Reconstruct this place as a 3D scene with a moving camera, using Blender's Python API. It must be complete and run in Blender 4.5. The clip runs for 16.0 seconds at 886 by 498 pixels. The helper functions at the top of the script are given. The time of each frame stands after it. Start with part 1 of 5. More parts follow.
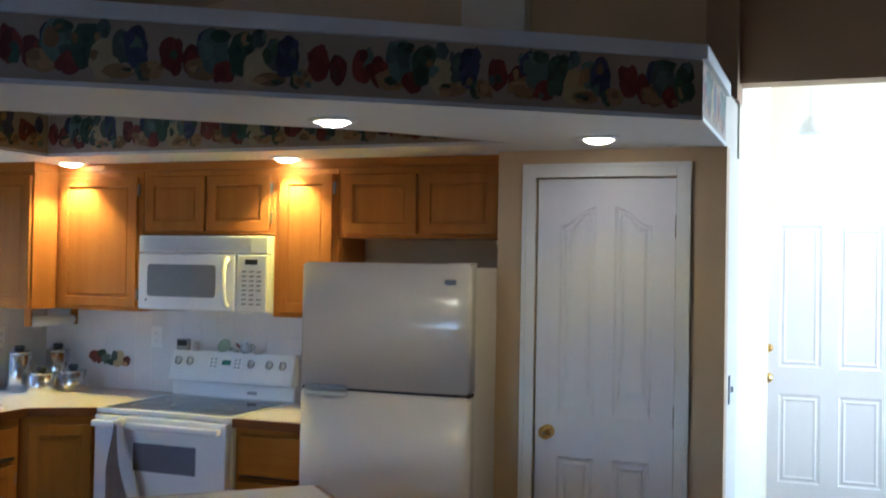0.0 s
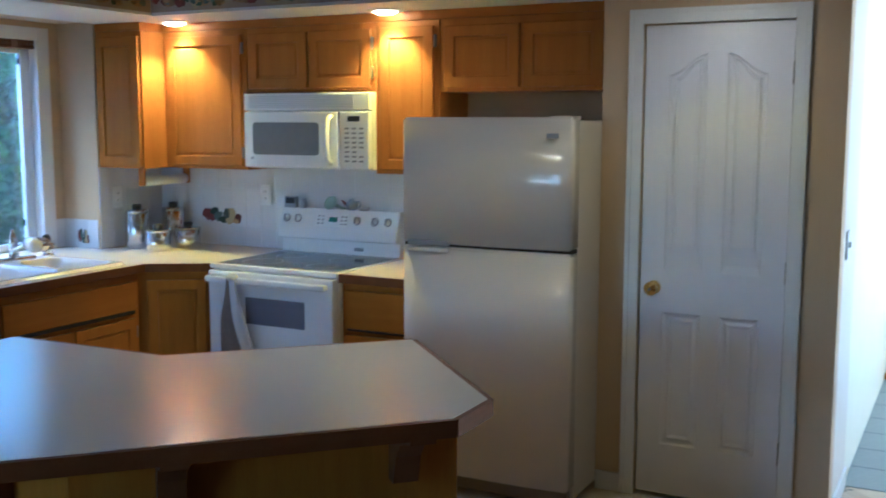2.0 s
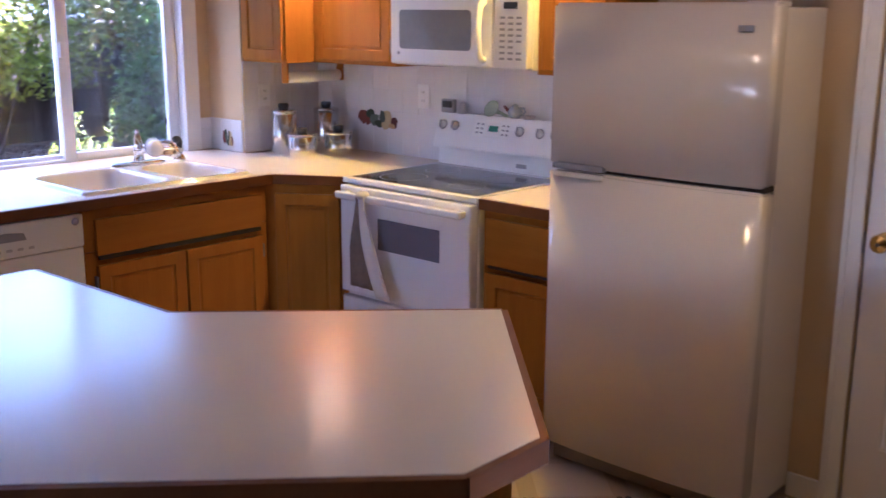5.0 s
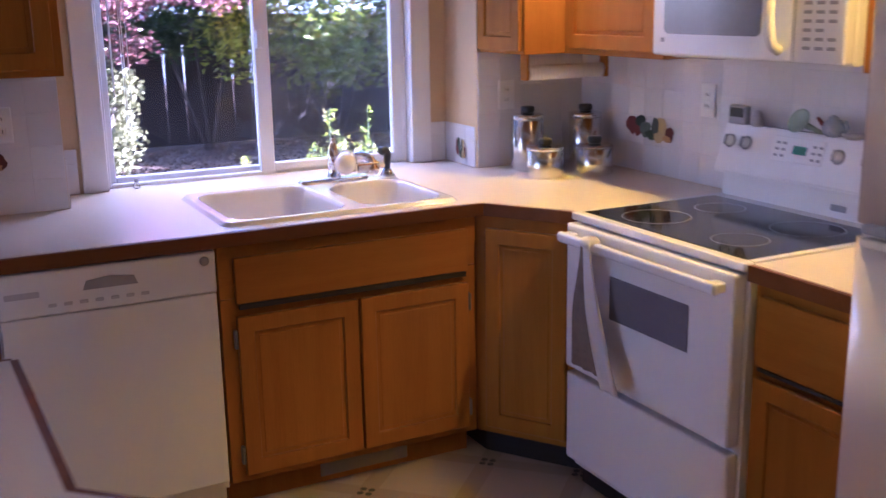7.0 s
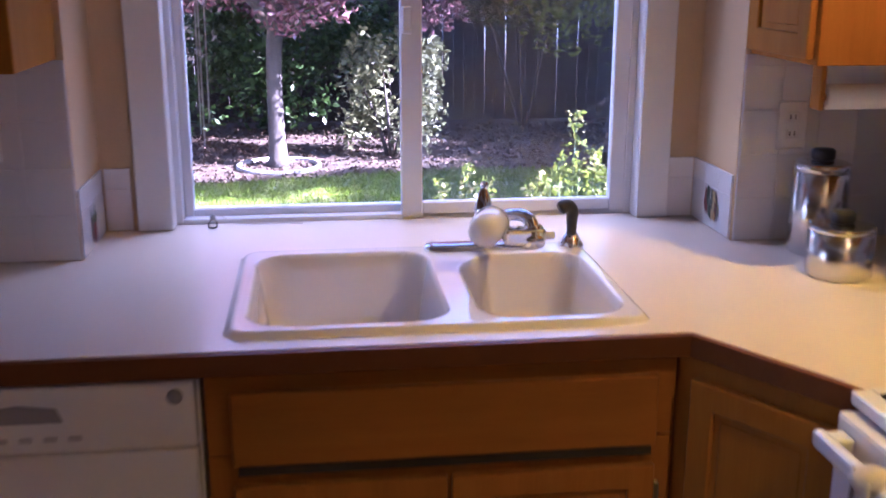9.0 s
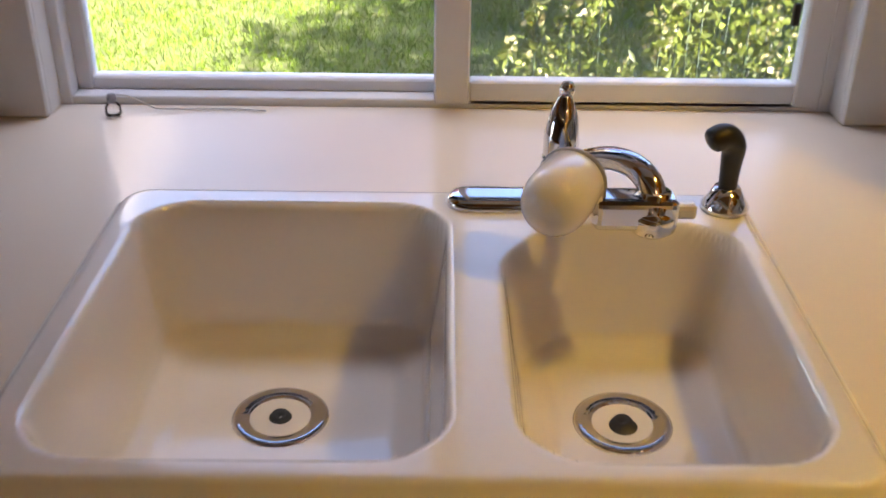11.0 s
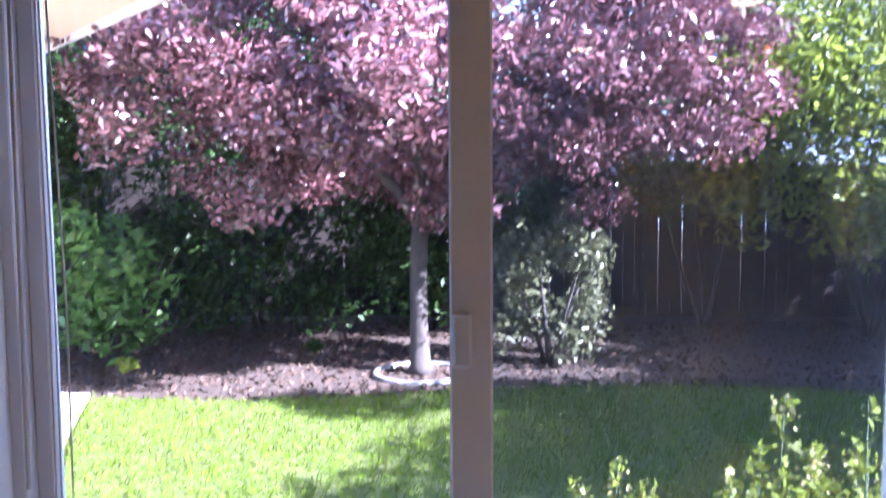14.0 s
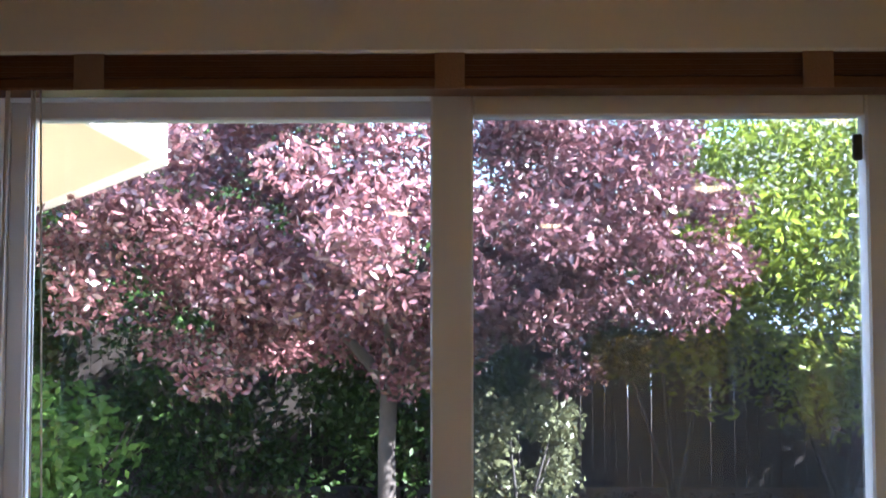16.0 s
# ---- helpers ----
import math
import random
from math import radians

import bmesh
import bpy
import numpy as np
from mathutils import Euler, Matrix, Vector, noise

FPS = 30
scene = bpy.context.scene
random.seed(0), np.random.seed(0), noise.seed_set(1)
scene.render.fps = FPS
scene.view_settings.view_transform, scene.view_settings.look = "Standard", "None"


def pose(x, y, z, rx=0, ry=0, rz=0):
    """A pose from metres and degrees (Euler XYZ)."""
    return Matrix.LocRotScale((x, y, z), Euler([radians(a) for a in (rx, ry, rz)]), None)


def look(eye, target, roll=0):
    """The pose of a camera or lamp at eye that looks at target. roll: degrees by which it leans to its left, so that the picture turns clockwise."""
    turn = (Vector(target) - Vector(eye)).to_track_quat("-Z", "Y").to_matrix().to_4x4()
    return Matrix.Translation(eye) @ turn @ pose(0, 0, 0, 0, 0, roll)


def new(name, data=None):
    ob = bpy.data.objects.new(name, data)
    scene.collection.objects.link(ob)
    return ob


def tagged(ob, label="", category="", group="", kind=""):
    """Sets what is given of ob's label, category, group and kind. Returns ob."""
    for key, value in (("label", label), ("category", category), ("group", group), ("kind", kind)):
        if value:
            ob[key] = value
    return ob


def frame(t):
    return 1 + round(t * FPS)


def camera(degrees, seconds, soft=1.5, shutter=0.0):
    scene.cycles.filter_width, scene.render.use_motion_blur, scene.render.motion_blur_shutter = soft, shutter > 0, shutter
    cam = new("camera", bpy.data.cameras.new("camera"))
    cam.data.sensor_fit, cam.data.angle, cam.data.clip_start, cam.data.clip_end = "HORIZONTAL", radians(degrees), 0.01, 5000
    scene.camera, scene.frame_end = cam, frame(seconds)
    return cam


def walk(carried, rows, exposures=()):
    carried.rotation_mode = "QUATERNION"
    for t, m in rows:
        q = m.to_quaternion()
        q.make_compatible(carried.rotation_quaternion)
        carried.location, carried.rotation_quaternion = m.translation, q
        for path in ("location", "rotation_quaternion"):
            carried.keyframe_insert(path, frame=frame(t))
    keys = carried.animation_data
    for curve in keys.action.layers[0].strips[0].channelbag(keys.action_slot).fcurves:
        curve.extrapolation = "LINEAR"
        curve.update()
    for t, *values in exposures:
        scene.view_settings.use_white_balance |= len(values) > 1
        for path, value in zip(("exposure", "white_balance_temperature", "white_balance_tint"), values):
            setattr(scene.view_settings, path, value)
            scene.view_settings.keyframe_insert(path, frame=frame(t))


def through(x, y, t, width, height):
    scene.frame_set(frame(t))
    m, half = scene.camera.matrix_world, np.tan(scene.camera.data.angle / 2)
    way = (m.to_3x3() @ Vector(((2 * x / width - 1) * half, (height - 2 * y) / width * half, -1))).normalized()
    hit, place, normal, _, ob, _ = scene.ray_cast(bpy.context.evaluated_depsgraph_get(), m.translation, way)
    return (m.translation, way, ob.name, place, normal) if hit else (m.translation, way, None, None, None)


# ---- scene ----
cam = camera(46.6, 16.0, shutter=0.6)
PATH = [
    (0, (-3.472, -4.305, 1.639), (-1.606, -3.586, 1.671), 1.0),
    (0.5, (-3.537, -4.241, 1.635), (-1.674, -3.514, 1.582), 0.9),
    (1, (-3.453, -4.308, 1.65), (-1.602, -3.559, 1.531), 1.0),
    (1.5, (-3.443, -4.308, 1.625), (-1.612, -3.52, 1.459), 1.3),
    (2, (-3.376, -4.338, 1.629), (-1.616, -3.42, 1.382), 0.1),
    (2.5, (-3.323, -4.361, 1.624), (-1.596, -3.388, 1.358), 0.5),
    (3, (-3.257, -4.391, 1.604), (-1.563, -3.372, 1.304), 1.6),
    (3.5, (-3.158, -4.358, 1.606), (-1.516, -3.276, 1.24), 0.4),
    (3.7, (-3.069, -4.339, 1.601), (-1.448, -3.231, 1.221), -0.1),
    (5.8, (-1.958, -4.017, 1.622), (-0.703, -2.522, 1.187), 0.7),
    (6, (-1.882, -3.942, 1.606), (-0.691, -2.389, 1.195), 0.3),
    (6.5, (-1.515, -3.741, 1.597), (-0.509, -2.064, 1.175), -2.0),
    (7, (-1.16, -3.558, 1.569), (-0.281, -1.824, 1.098), -1.0),
    (7.5, (-0.887, -3.261, 1.561), (-0.164, -1.448, 1.126), -0.2),
    (8, (-0.619, -2.997, 1.573), (-0.095, -1.13, 1.083), -1.7),
    (8.5, (-0.349, -2.731, 1.551), (-0.088, -0.823, 1.009), -0.9),
    (9, (-0.202, -2.354, 1.564), (0.034, -0.439, 1.036), 0.1),
    (9.5, (-0.098, -2.023, 1.531), (0.001, -0.114, 0.942), -0.3),
    (9.7, (-0.066, -1.91, 1.532), (-0.025, -0.011, 0.905), -0.3),
    (11.8, (0.05, -1.003, 1.489), (0.05, 0.692, 0.427), 0.7),
    (12, (0.058, -0.991, 1.5), (0.05, 0.726, 0.475), 0.5),
    (12.5, (0.077, -0.973, 1.546), (0.032, 0.843, 0.71), -0.5),
    (13, (0.083, -0.973, 1.602), (-0.021, 0.949, 1.056), -1.3),
    (13.5, (0.1, -1.04, 1.657), (-0.008, 0.922, 1.284), -1.4),
    (14, (0.073, -0.997, 1.689), (-0.025, 0.99, 1.484), -0.4),
    (14.5, (0.074, -1.018, 1.727), (0.007, 0.979, 1.633), 0.4),
    (15, (0.079, -1.034, 1.732), (-0.002, 0.964, 1.745), 0.0),
    (15.5, (0.057, -1.034, 1.737), (0.018, 0.965, 1.789), -0.1),
    (16, (0.056, -1.022, 1.739), (0.021, 0.975, 1.85), -0.0),
]
EXPOSURES = [(0.0, 4.85, 4250, 10), (1.9, 4.9, 4050, 6), (2.6, 5.0, 4400, 18), (3.5, 5.3, 4800, 28), (6.0, 5.0, 5000, 46), (8.0, 4.85, 4850, 48), (9.7, 3.95, 5300, 48),
             (11.8, 3.5, 6500, 13), (12.6, 3.0, 6200, 12), (13.3, 3.0, 5100, 28), (14.0, 3.75, 5000, 30), (14.6, 3.75, 5300, 18), (16.0, 3.75, 5500, 13)]
walk(cam, [(t, look(eye, target, roll)) for t, eye, target, roll in PATH], EXPOSURES)

# ---- sky, sun, lamps and added fill lights ----
TO_SUN = Vector((0.78, -0.28, 0.52)).normalized()
world = bpy.data.worlds.new("sky")
scene.world = world
world.use_nodes = True
sky = world.node_tree.nodes.new("ShaderNodeTexSky")
sky.sky_type, sky.sun_disc = "NISHITA", False
sky.sun_elevation = math.asin(TO_SUN.z)
sky.sun_rotation = math.atan2(TO_SUN.x, TO_SUN.y)
world.node_tree.links.new(sky.outputs[0], world.node_tree.nodes["Background"].inputs[0])
world.node_tree.nodes["Background"].inputs[1].default_value = 0.08
sun = new("sun", bpy.data.lights.new("sun", "SUN"))
sun.data.energy, sun.data.angle, sun.data.color = 5.0, radians(0.5), (1.0, 0.93, 0.82)
sun.matrix_basis = look(TO_SUN * 40, (0, 0, 0))


def area(name, eye, target, sx, sy, watts, color):
    lamp = new(name, bpy.data.lights.new(name, "AREA"))
    lamp.data.shape, lamp.data.size, lamp.data.size_y = "RECTANGLE", sx, sy
    lamp.data.energy, lamp.data.color = watts, color
    lamp.matrix_basis = look(eye, target)
    return lamp


# Added lamp that brightens the hall; the window behind it is assumed, unseen.
area("hall_fill_light", (2.6, -5.95, 1.9), (2.6, -3.0, 1.1), 1.8, 2.4, 2.4, (1.0, 0.92, 0.68))
# Extra lamp hidden above the sink window, boosting sky light on the counters.
area("window_fill_light", (0.03, 0.80, 2.75), (0.05, -0.6, 0.9), 1.3, 0.6, 2.2, (0.86, 0.92, 1.0))
CANS = [(-0.21, -2.62, 0.16), (0.50, -3.42, 0.16), (0.900, -0.50, 2.0), (0.900, -1.80, 1.8)]
for cx, cy, watts in CANS:
    bulb = new("can_bulb", bpy.data.lights.new("can_bulb", "SPOT"))
    bulb.data.energy, bulb.data.color = watts, (1.0, 0.64, 0.05)
    bulb.data.spot_size, bulb.data.spot_blend, bulb.data.shadow_soft_size = radians(112), 0.6, 0.02
    bulb.matrix_basis = pose(cx, cy, 2.102)


# ---- materials ----
def material(name, color, rough=0.5, metal=0.0, vary=0.12, scale=6.0, fine=90.0, bump=0.05, coat=0.0, per="none", stretch=(1, 1, 1), hue=None):
    """Principled paint with variation at two scales; hue: a second colour it drifts to."""
    m = bpy.data.materials.new(name)
    m.use_nodes = True
    t = m.node_tree
    n, k = t.nodes, t.links.new
    p = n["Principled BSDF"]
    co = n.new("ShaderNodeTexCoord")
    mp = n.new("ShaderNodeMapping")
    mp.inputs["Scale"].default_value = stretch
    k(co.outputs["Object"], mp.inputs[0])
    big = n.new("ShaderNodeTexNoise")
    big.inputs["Scale"].default_value, big.inputs["Detail"].default_value = scale, 4
    k(mp.outputs[0], big.inputs[0])
    small = n.new("ShaderNodeTexNoise")
    small.inputs["Scale"].default_value, small.inputs["Detail"].default_value = fine, 3
    k(mp.outputs[0], small.inputs[0])
    mix = n.new("ShaderNodeMix")
    mix.data_type = "RGBA"
    second = hue if hue else tuple(c * (1 - vary * 2) for c in color)
    first = color if hue else tuple(min(1, c * (1 + vary * 0.6)) for c in color)
    mix.inputs[6].default_value, mix.inputs[7].default_value = (*first, 1), (*second, 1)
    add = n.new("ShaderNodeMath")
    add.operation = "MULTIPLY_ADD"
    add.inputs[1].default_value, add.inputs[2].default_value = 0.35, 0.0
    k(small.outputs[0], add.inputs[0])
    add2 = n.new("ShaderNodeMath")
    add2.operation = "MULTIPLY_ADD"
    add2.inputs[1].default_value = 0.65
    k(big.outputs[0], add2.inputs[0])
    k(add.outputs[0], add2.inputs[2])
    k(add2.outputs[0], mix.inputs[0])
    out = mix.outputs[2]
    if per != "none":
        if per == "object":
            info = n.new("ShaderNodeObjectInfo")
            rnd = info.outputs["Random"]
        else:
            info = n.new("ShaderNodeNewGeometry")
            rnd = info.outputs["Random Per Island"]
        hsv = n.new("ShaderNodeHueSaturation")
        rng = n.new("ShaderNodeMapRange")
        rng.inputs[3].default_value, rng.inputs[4].default_value = (0.97, 1.02) if per == "object" else (0.55, 1.45)
        k(rnd, rng.inputs[0])
        k(rng.outputs[0], hsv.inputs["Value"])
        k(out, hsv.inputs["Color"])
        out = hsv.outputs[0]
    k(out, p.inputs["Base Color"])
    p.inputs["Roughness"].default_value, p.inputs["Metallic"].default_value = rough, metal
    p.inputs["Coat Weight"].default_value = coat
    rr = n.new("ShaderNodeMapRange")
    rr.inputs[3].default_value, rr.inputs[4].default_value = max(0.02, rough - 0.06), min(1, rough + 0.08)
    k(big.outputs[0], rr.inputs[0])
    k(rr.outputs[0], p.inputs["Roughness"])
    if bump:
        b = n.new("ShaderNodeBump")
        b.inputs["Strength"].default_value, b.inputs["Distance"].default_value = bump, 0.01
        k(small.outputs[0], b.inputs["Height"])
        k(b.outputs[0], p.inputs["Normal"])
    return m


def wood(name, dark, light, along="z", rough=0.42, coat=0.05):
    """Oak: long grain along one axis, pores and a soft clear coat."""
    s = {"x": (0.6, 9, 9), "y": (9, 0.6, 9), "z": (9, 9, 0.6)}[along]
    m = material(name, light, rough, 0, scale=2.2, fine=22, bump=0.06, coat=coat, stretch=s, hue=dark)
    m.node_tree.nodes["Principled BSDF"].inputs["Specular IOR Level"].default_value = 0.12
    return m


def leaf_material(name, color, hue, through=0.45, rough=0.4, shine=0.5):
    m = material(name, color, rough, vary=0.25, scale=0.8, fine=12, bump=0, per="island", hue=hue)
    t = m.node_tree
    p = t.nodes["Principled BSDF"]
    p.inputs["Specular IOR Level"].default_value = shine
    tr = t.nodes.new("ShaderNodeBsdfTranslucent")
    src = p.inputs["Base Color"].links[0].from_socket
    t.links.new(src, tr.inputs[0])
    mix = t.nodes.new("ShaderNodeMixShader")
    mix.inputs[0].default_value = through
    t.links.new(p.outputs[0], mix.inputs[1])
    t.links.new(tr.outputs[0], mix.inputs[2])
    t.links.new(mix.outputs[0], t.nodes["Material Output"].inputs[0])
    return m


def glow(name, color, strength):
    m = bpy.data.materials.new(name)
    m.use_nodes = True
    p = m.node_tree.nodes["Principled BSDF"]
    p.inputs["Base Color"].default_value = (*color, 1)
    p.inputs["Emission Color"].default_value, p.inputs["Emission Strength"].default_value = (*color, 1), strength
    return m


def pane_material(name, tint, gloss_rough=0.0, haze=0.0, haze_color=(0.8, 0.8, 0.8)):
    m = bpy.data.materials.new(name)
    m.use_nodes = True
    t = m.node_tree
    t.nodes.remove(t.nodes["Principled BSDF"])
    clear = t.nodes.new("ShaderNodeBsdfTransparent")
    clear.inputs[0].default_value = (*tint, 1)
    gloss = t.nodes.new("ShaderNodeBsdfGlossy")
    gloss.inputs["Roughness"].default_value = gloss_rough
    fres = t.nodes.new("ShaderNodeFresnel")
    fres.inputs[0].default_value = 1.45
    mix = t.nodes.new("ShaderNodeMixShader")
    t.links.new(fres.outputs[0], mix.inputs[0])
    t.links.new(clear.outputs[0], mix.inputs[1])
    t.links.new(gloss.outputs[0], mix.inputs[2])
    last = mix
    if haze:
        dust = t.nodes.new("ShaderNodeBsdfDiffuse")
        dust.inputs[0].default_value = (*haze_color, 1)
        last = t.nodes.new("ShaderNodeMixShader")
        last.inputs[0].default_value = haze
        t.links.new(mix.outputs[0], last.inputs[1])
        t.links.new(dust.outputs[0], last.inputs[2])
    t.links.new(last.outputs[0], t.nodes["Material Output"].inputs[0])
    return m


WALL = material("tan_paint", (0.58, 0.43, 0.25), 0.75, vary=0.04, scale=1.5, fine=160, bump=0.12)
# The tan about a third darker, for the ceiling and highest walls.
WALL_HI = material("dark_tan_paint", (0.40, 0.27, 0.16), 0.8, vary=0.05, scale=1.5, fine=160, bump=0.12)
CREAM = material("cream_paint", (0.72, 0.66, 0.55), 0.75, vary=0.04, scale=1.5, fine=160, bump=0.12)
CEIL = material("ceiling_white", (0.70, 0.68, 0.66), 0.85, vary=0.05, scale=2, fine=220, bump=0.25)
HALL = material("pale_yellow_paint", (0.80, 0.77, 0.62), 0.8, vary=0.03, bump=0.08)
TRIM = material("white_trim_paint", (0.76, 0.76, 0.76), 0.42, vary=0.04, scale=3, bump=0.03)
DOORW = material("white_door_paint", (0.76, 0.75, 0.80), 0.45, vary=0.03, scale=4, fine=60, bump=0.05, stretch=(6, 6, 1))
OAK = wood("oak", (0.25, 0.088, 0.006), (0.45, 0.185, 0.014))
OAKX = wood("oak_across", (0.25, 0.088, 0.006), (0.45, 0.185, 0.014), "x")
OAKY = wood("oak_along", (0.25, 0.088, 0.006), (0.45, 0.185, 0.014), "y")
OAKD = wood("oak_edge", (0.11, 0.038, 0.010), (0.20, 0.075, 0.021), "x")
DARKWOOD = wood("dark_stool_wood", (0.06, 0.026, 0.012), (0.11, 0.05, 0.024))
# Near-black that paints shade into grooves, gaps, outlet slots and a toe kick.
SHADOW = material("recess_shade", (0.03, 0.022, 0.018), 0.8, bump=0)
LAMINATE = material("cream_laminate", (0.74, 0.66, 0.56), 0.21, vary=0.0, scale=2.5, fine=40, bump=0.0)
LAMINATE.node_tree.links.remove(LAMINATE.node_tree.nodes["Principled BSDF"].inputs["Roughness"].links[0])
WHITE = material("white_enamel", (0.78, 0.78, 0.79), 0.22, vary=0.02, scale=5, bump=0.01, coat=0.3)
FRIDGE = material("almond_white_steel", (0.71, 0.64, 0.555), 0.20, vary=0.02, scale=4, fine=320, bump=0.03, coat=0.4)
PORCELAIN = material("white_porcelain", (0.78, 0.74, 0.70), 0.12, vary=0.03, scale=6, bump=0.0, coat=0.6)
BLACKGLASS = material("black_ceramic_glass", (0.012, 0.012, 0.014), 0.06, vary=0.1, bump=0.0)
OVENGLASS = material("grey_oven_glass", (0.16, 0.16, 0.19), 0.12, vary=0.08, bump=0.0)
MWGLASS = material("grey_screened_glass", (0.23, 0.24, 0.26), 0.12, vary=0.08, scale=30, bump=0.0)
BLACK = material("black_plastic", (0.015, 0.015, 0.015), 0.35, bump=0.02)
GREY = material("grey_plastic", (0.30, 0.30, 0.33), 0.45, bump=0.02)
PALEGREY = material("pale_grey_print", (0.5, 0.5, 0.54), 0.5, bump=0)
CHROME = material("chrome", (0.80, 0.80, 0.82), 0.06, 1.0, vary=0.03, bump=0.0)
STEEL = material("brushed_steel", (0.68, 0.67, 0.66), 0.20, 1.0, vary=0.06, scale=3, fine=140, bump=0.03, stretch=(1, 1, 12))
BRASS = material("polished_brass", (0.80, 0.55, 0.18), 0.16, 1.0, vary=0.06, bump=0.0)
HINGE = material("dull_hinge_metal", (0.30, 0.27, 0.24), 0.4, 0.8, bump=0.0)
TILE = material("white_glazed_tile", (0.70, 0.69, 0.70), 0.14, vary=0.02, scale=9, bump=0.01, per="object", coat=0.3)
GROUT = material("pale_grout", (0.69, 0.68, 0.69), 0.85, vary=0.06, fine=200, bump=0.1)
VINYLWIN = material("white_vinyl", (0.76, 0.77, 0.80), 0.35, vary=0.03, bump=0.01)
BLIND = wood("brown_blind_slats", (0.10, 0.045, 0.022), (0.17, 0.08, 0.04), "x")
POTBLUE = material("pale_blue_glaze", (0.24, 0.31, 0.44), 0.25, vary=0.35, scale=40, bump=0, hue=(0.50, 0.52, 0.56))
SAGE = material("sage_glaze", (0.36, 0.43, 0.34), 0.25, vary=0.1, scale=30, bump=0)
TAPE = material("brown_ladder_tape", (0.30, 0.19, 0.13), 0.9, vary=0.2, fine=300, bump=0.2)
PAPER = material("paper_towel", (0.78, 0.77, 0.74), 0.9, vary=0.03, fine=240, bump=0.2)
CLOTH = material("tea_towel_cloth", (0.66, 0.62, 0.58), 0.9, vary=0.06, fine=400, bump=0.3)
CLOTHP = material("tea_towel_print", (0.10, 0.08, 0.06), 0.9, vary=0.5, scale=40, fine=120, bump=0.3, hue=(0.26, 0.19, 0.14))
CARPET = material("unseen_brown_carpet", (0.17, 0.12, 0.085), 0.95, vary=0.15, scale=4, fine=240, bump=0.5)
SLATE = material("blue_grey_floor_tile", (0.22, 0.27, 0.30), 0.3, vary=0.2, scale=4, fine=40, bump=0.05, per="object")
RED = material("fruit_red", (0.17, 0.03, 0.022), 0.6, vary=0.3, scale=25, bump=0, per="island")
GREEN = material("leaf_green_print", (0.05, 0.09, 0.05), 0.6, vary=0.35, scale=30, bump=0, per="island")
TEAL = material("grey_green_print", (0.12, 0.16, 0.13), 0.6, vary=0.3, scale=30, bump=0, per="island")
BLUE = material("grape_blue_print", (0.05, 0.055, 0.11), 0.6, vary=0.35, scale=30, bump=0, per="island")
YELLOW = material("pear_yellow_print", (0.48, 0.37, 0.19), 0.6, vary=0.2, scale=25, bump=0)
OCHRE = material("ochre_print", (0.32, 0.19, 0.08), 0.6, vary=0.2, scale=25, bump=0, per="island")
BORDER = material("wallpaper_ground", (0.36, 0.28, 0.20), 0.7, vary=0.06, scale=14, bump=0)
LAWN = material("lawn_soil", (0.045, 0.085, 0.012), 0.95, vary=0.3, scale=3, fine=60, bump=0.5, hue=(0.13, 0.13, 0.04))
BARK = material("bark_mulch", (0.07, 0.047, 0.038), 0.95, vary=0.3, scale=3, fine=45, bump=0.9)
CONCRETE = material("pale_concrete", (0.58, 0.55, 0.50), 0.9, vary=0.1, scale=2, fine=120, bump=0.2)
# Fence brown taken down to near black; tree shade is put into the colour.
FENCE = material("weathered_fence_in_shade", (0.028, 0.020, 0.018), 0.9, vary=0.3, scale=2, fine=20, bump=0.3, per="object", stretch=(8, 8, 0.7))
TRUNK = material("grey_bark", (0.085, 0.07, 0.066), 0.9, vary=0.35, scale=6, fine=40, bump=0.8, stretch=(3, 3, 0.7))
STUCCO = material("tan_siding", (0.72, 0.56, 0.38), 0.85, vary=0.06, fine=120, bump=0.2)
EAVE = material("white_fascia_paint", (0.80, 0.78, 0.74), 0.5, vary=0.03, bump=0.03)
PLUM = leaf_material("plum_leaf", (0.30, 0.135, 0.145), (0.055, 0.022, 0.030), 0.18, 0.26, 1.0)
BRIGHTLEAF = leaf_material("bright_green_leaf", (0.17, 0.29, 0.07), (0.07, 0.15, 0.035))
LEAF = leaf_material("green_leaf", (0.048, 0.090, 0.022), (0.020, 0.045, 0.012), 0.3, 0.4, 0.35)
LOCUST = leaf_material("yellow_green_leaf", (0.32, 0.36, 0.045), (0.14, 0.20, 0.03), 0.55)
PALELEAF = leaf_material("pale_shrub_leaf", (0.17, 0.17, 0.09), (0.09, 0.10, 0.05), 0.3)
GRASS = leaf_material("grass_blade", (0.18, 0.25, 0.018), (0.085, 0.16, 0.014), 0.4, 0.7, 0.12)
BEDLEAF = leaf_material("bed_plant_leaf", (0.24, 0.27, 0.035), (0.10, 0.15, 0.02), 0.45)
FLOWER = leaf_material("pale_yellow_flower", (0.55, 0.48, 0.16), (0.45, 0.42, 0.22), 0.4)
GLASS = pane_material("clear_window_glass", (0.97, 0.98, 0.98), haze=0.004)
SCREEN = pane_material("insect_screen", (0.80, 0.82, 0.84), 0.6, haze=0.012, haze_color=(0.10, 0.10, 0.11))
BULB = glow("lit_bulb", (1.0, 0.72, 0.38), 2.0)
LED = glow("green_display", (0.006, 0.035, 0.02), 0.05)


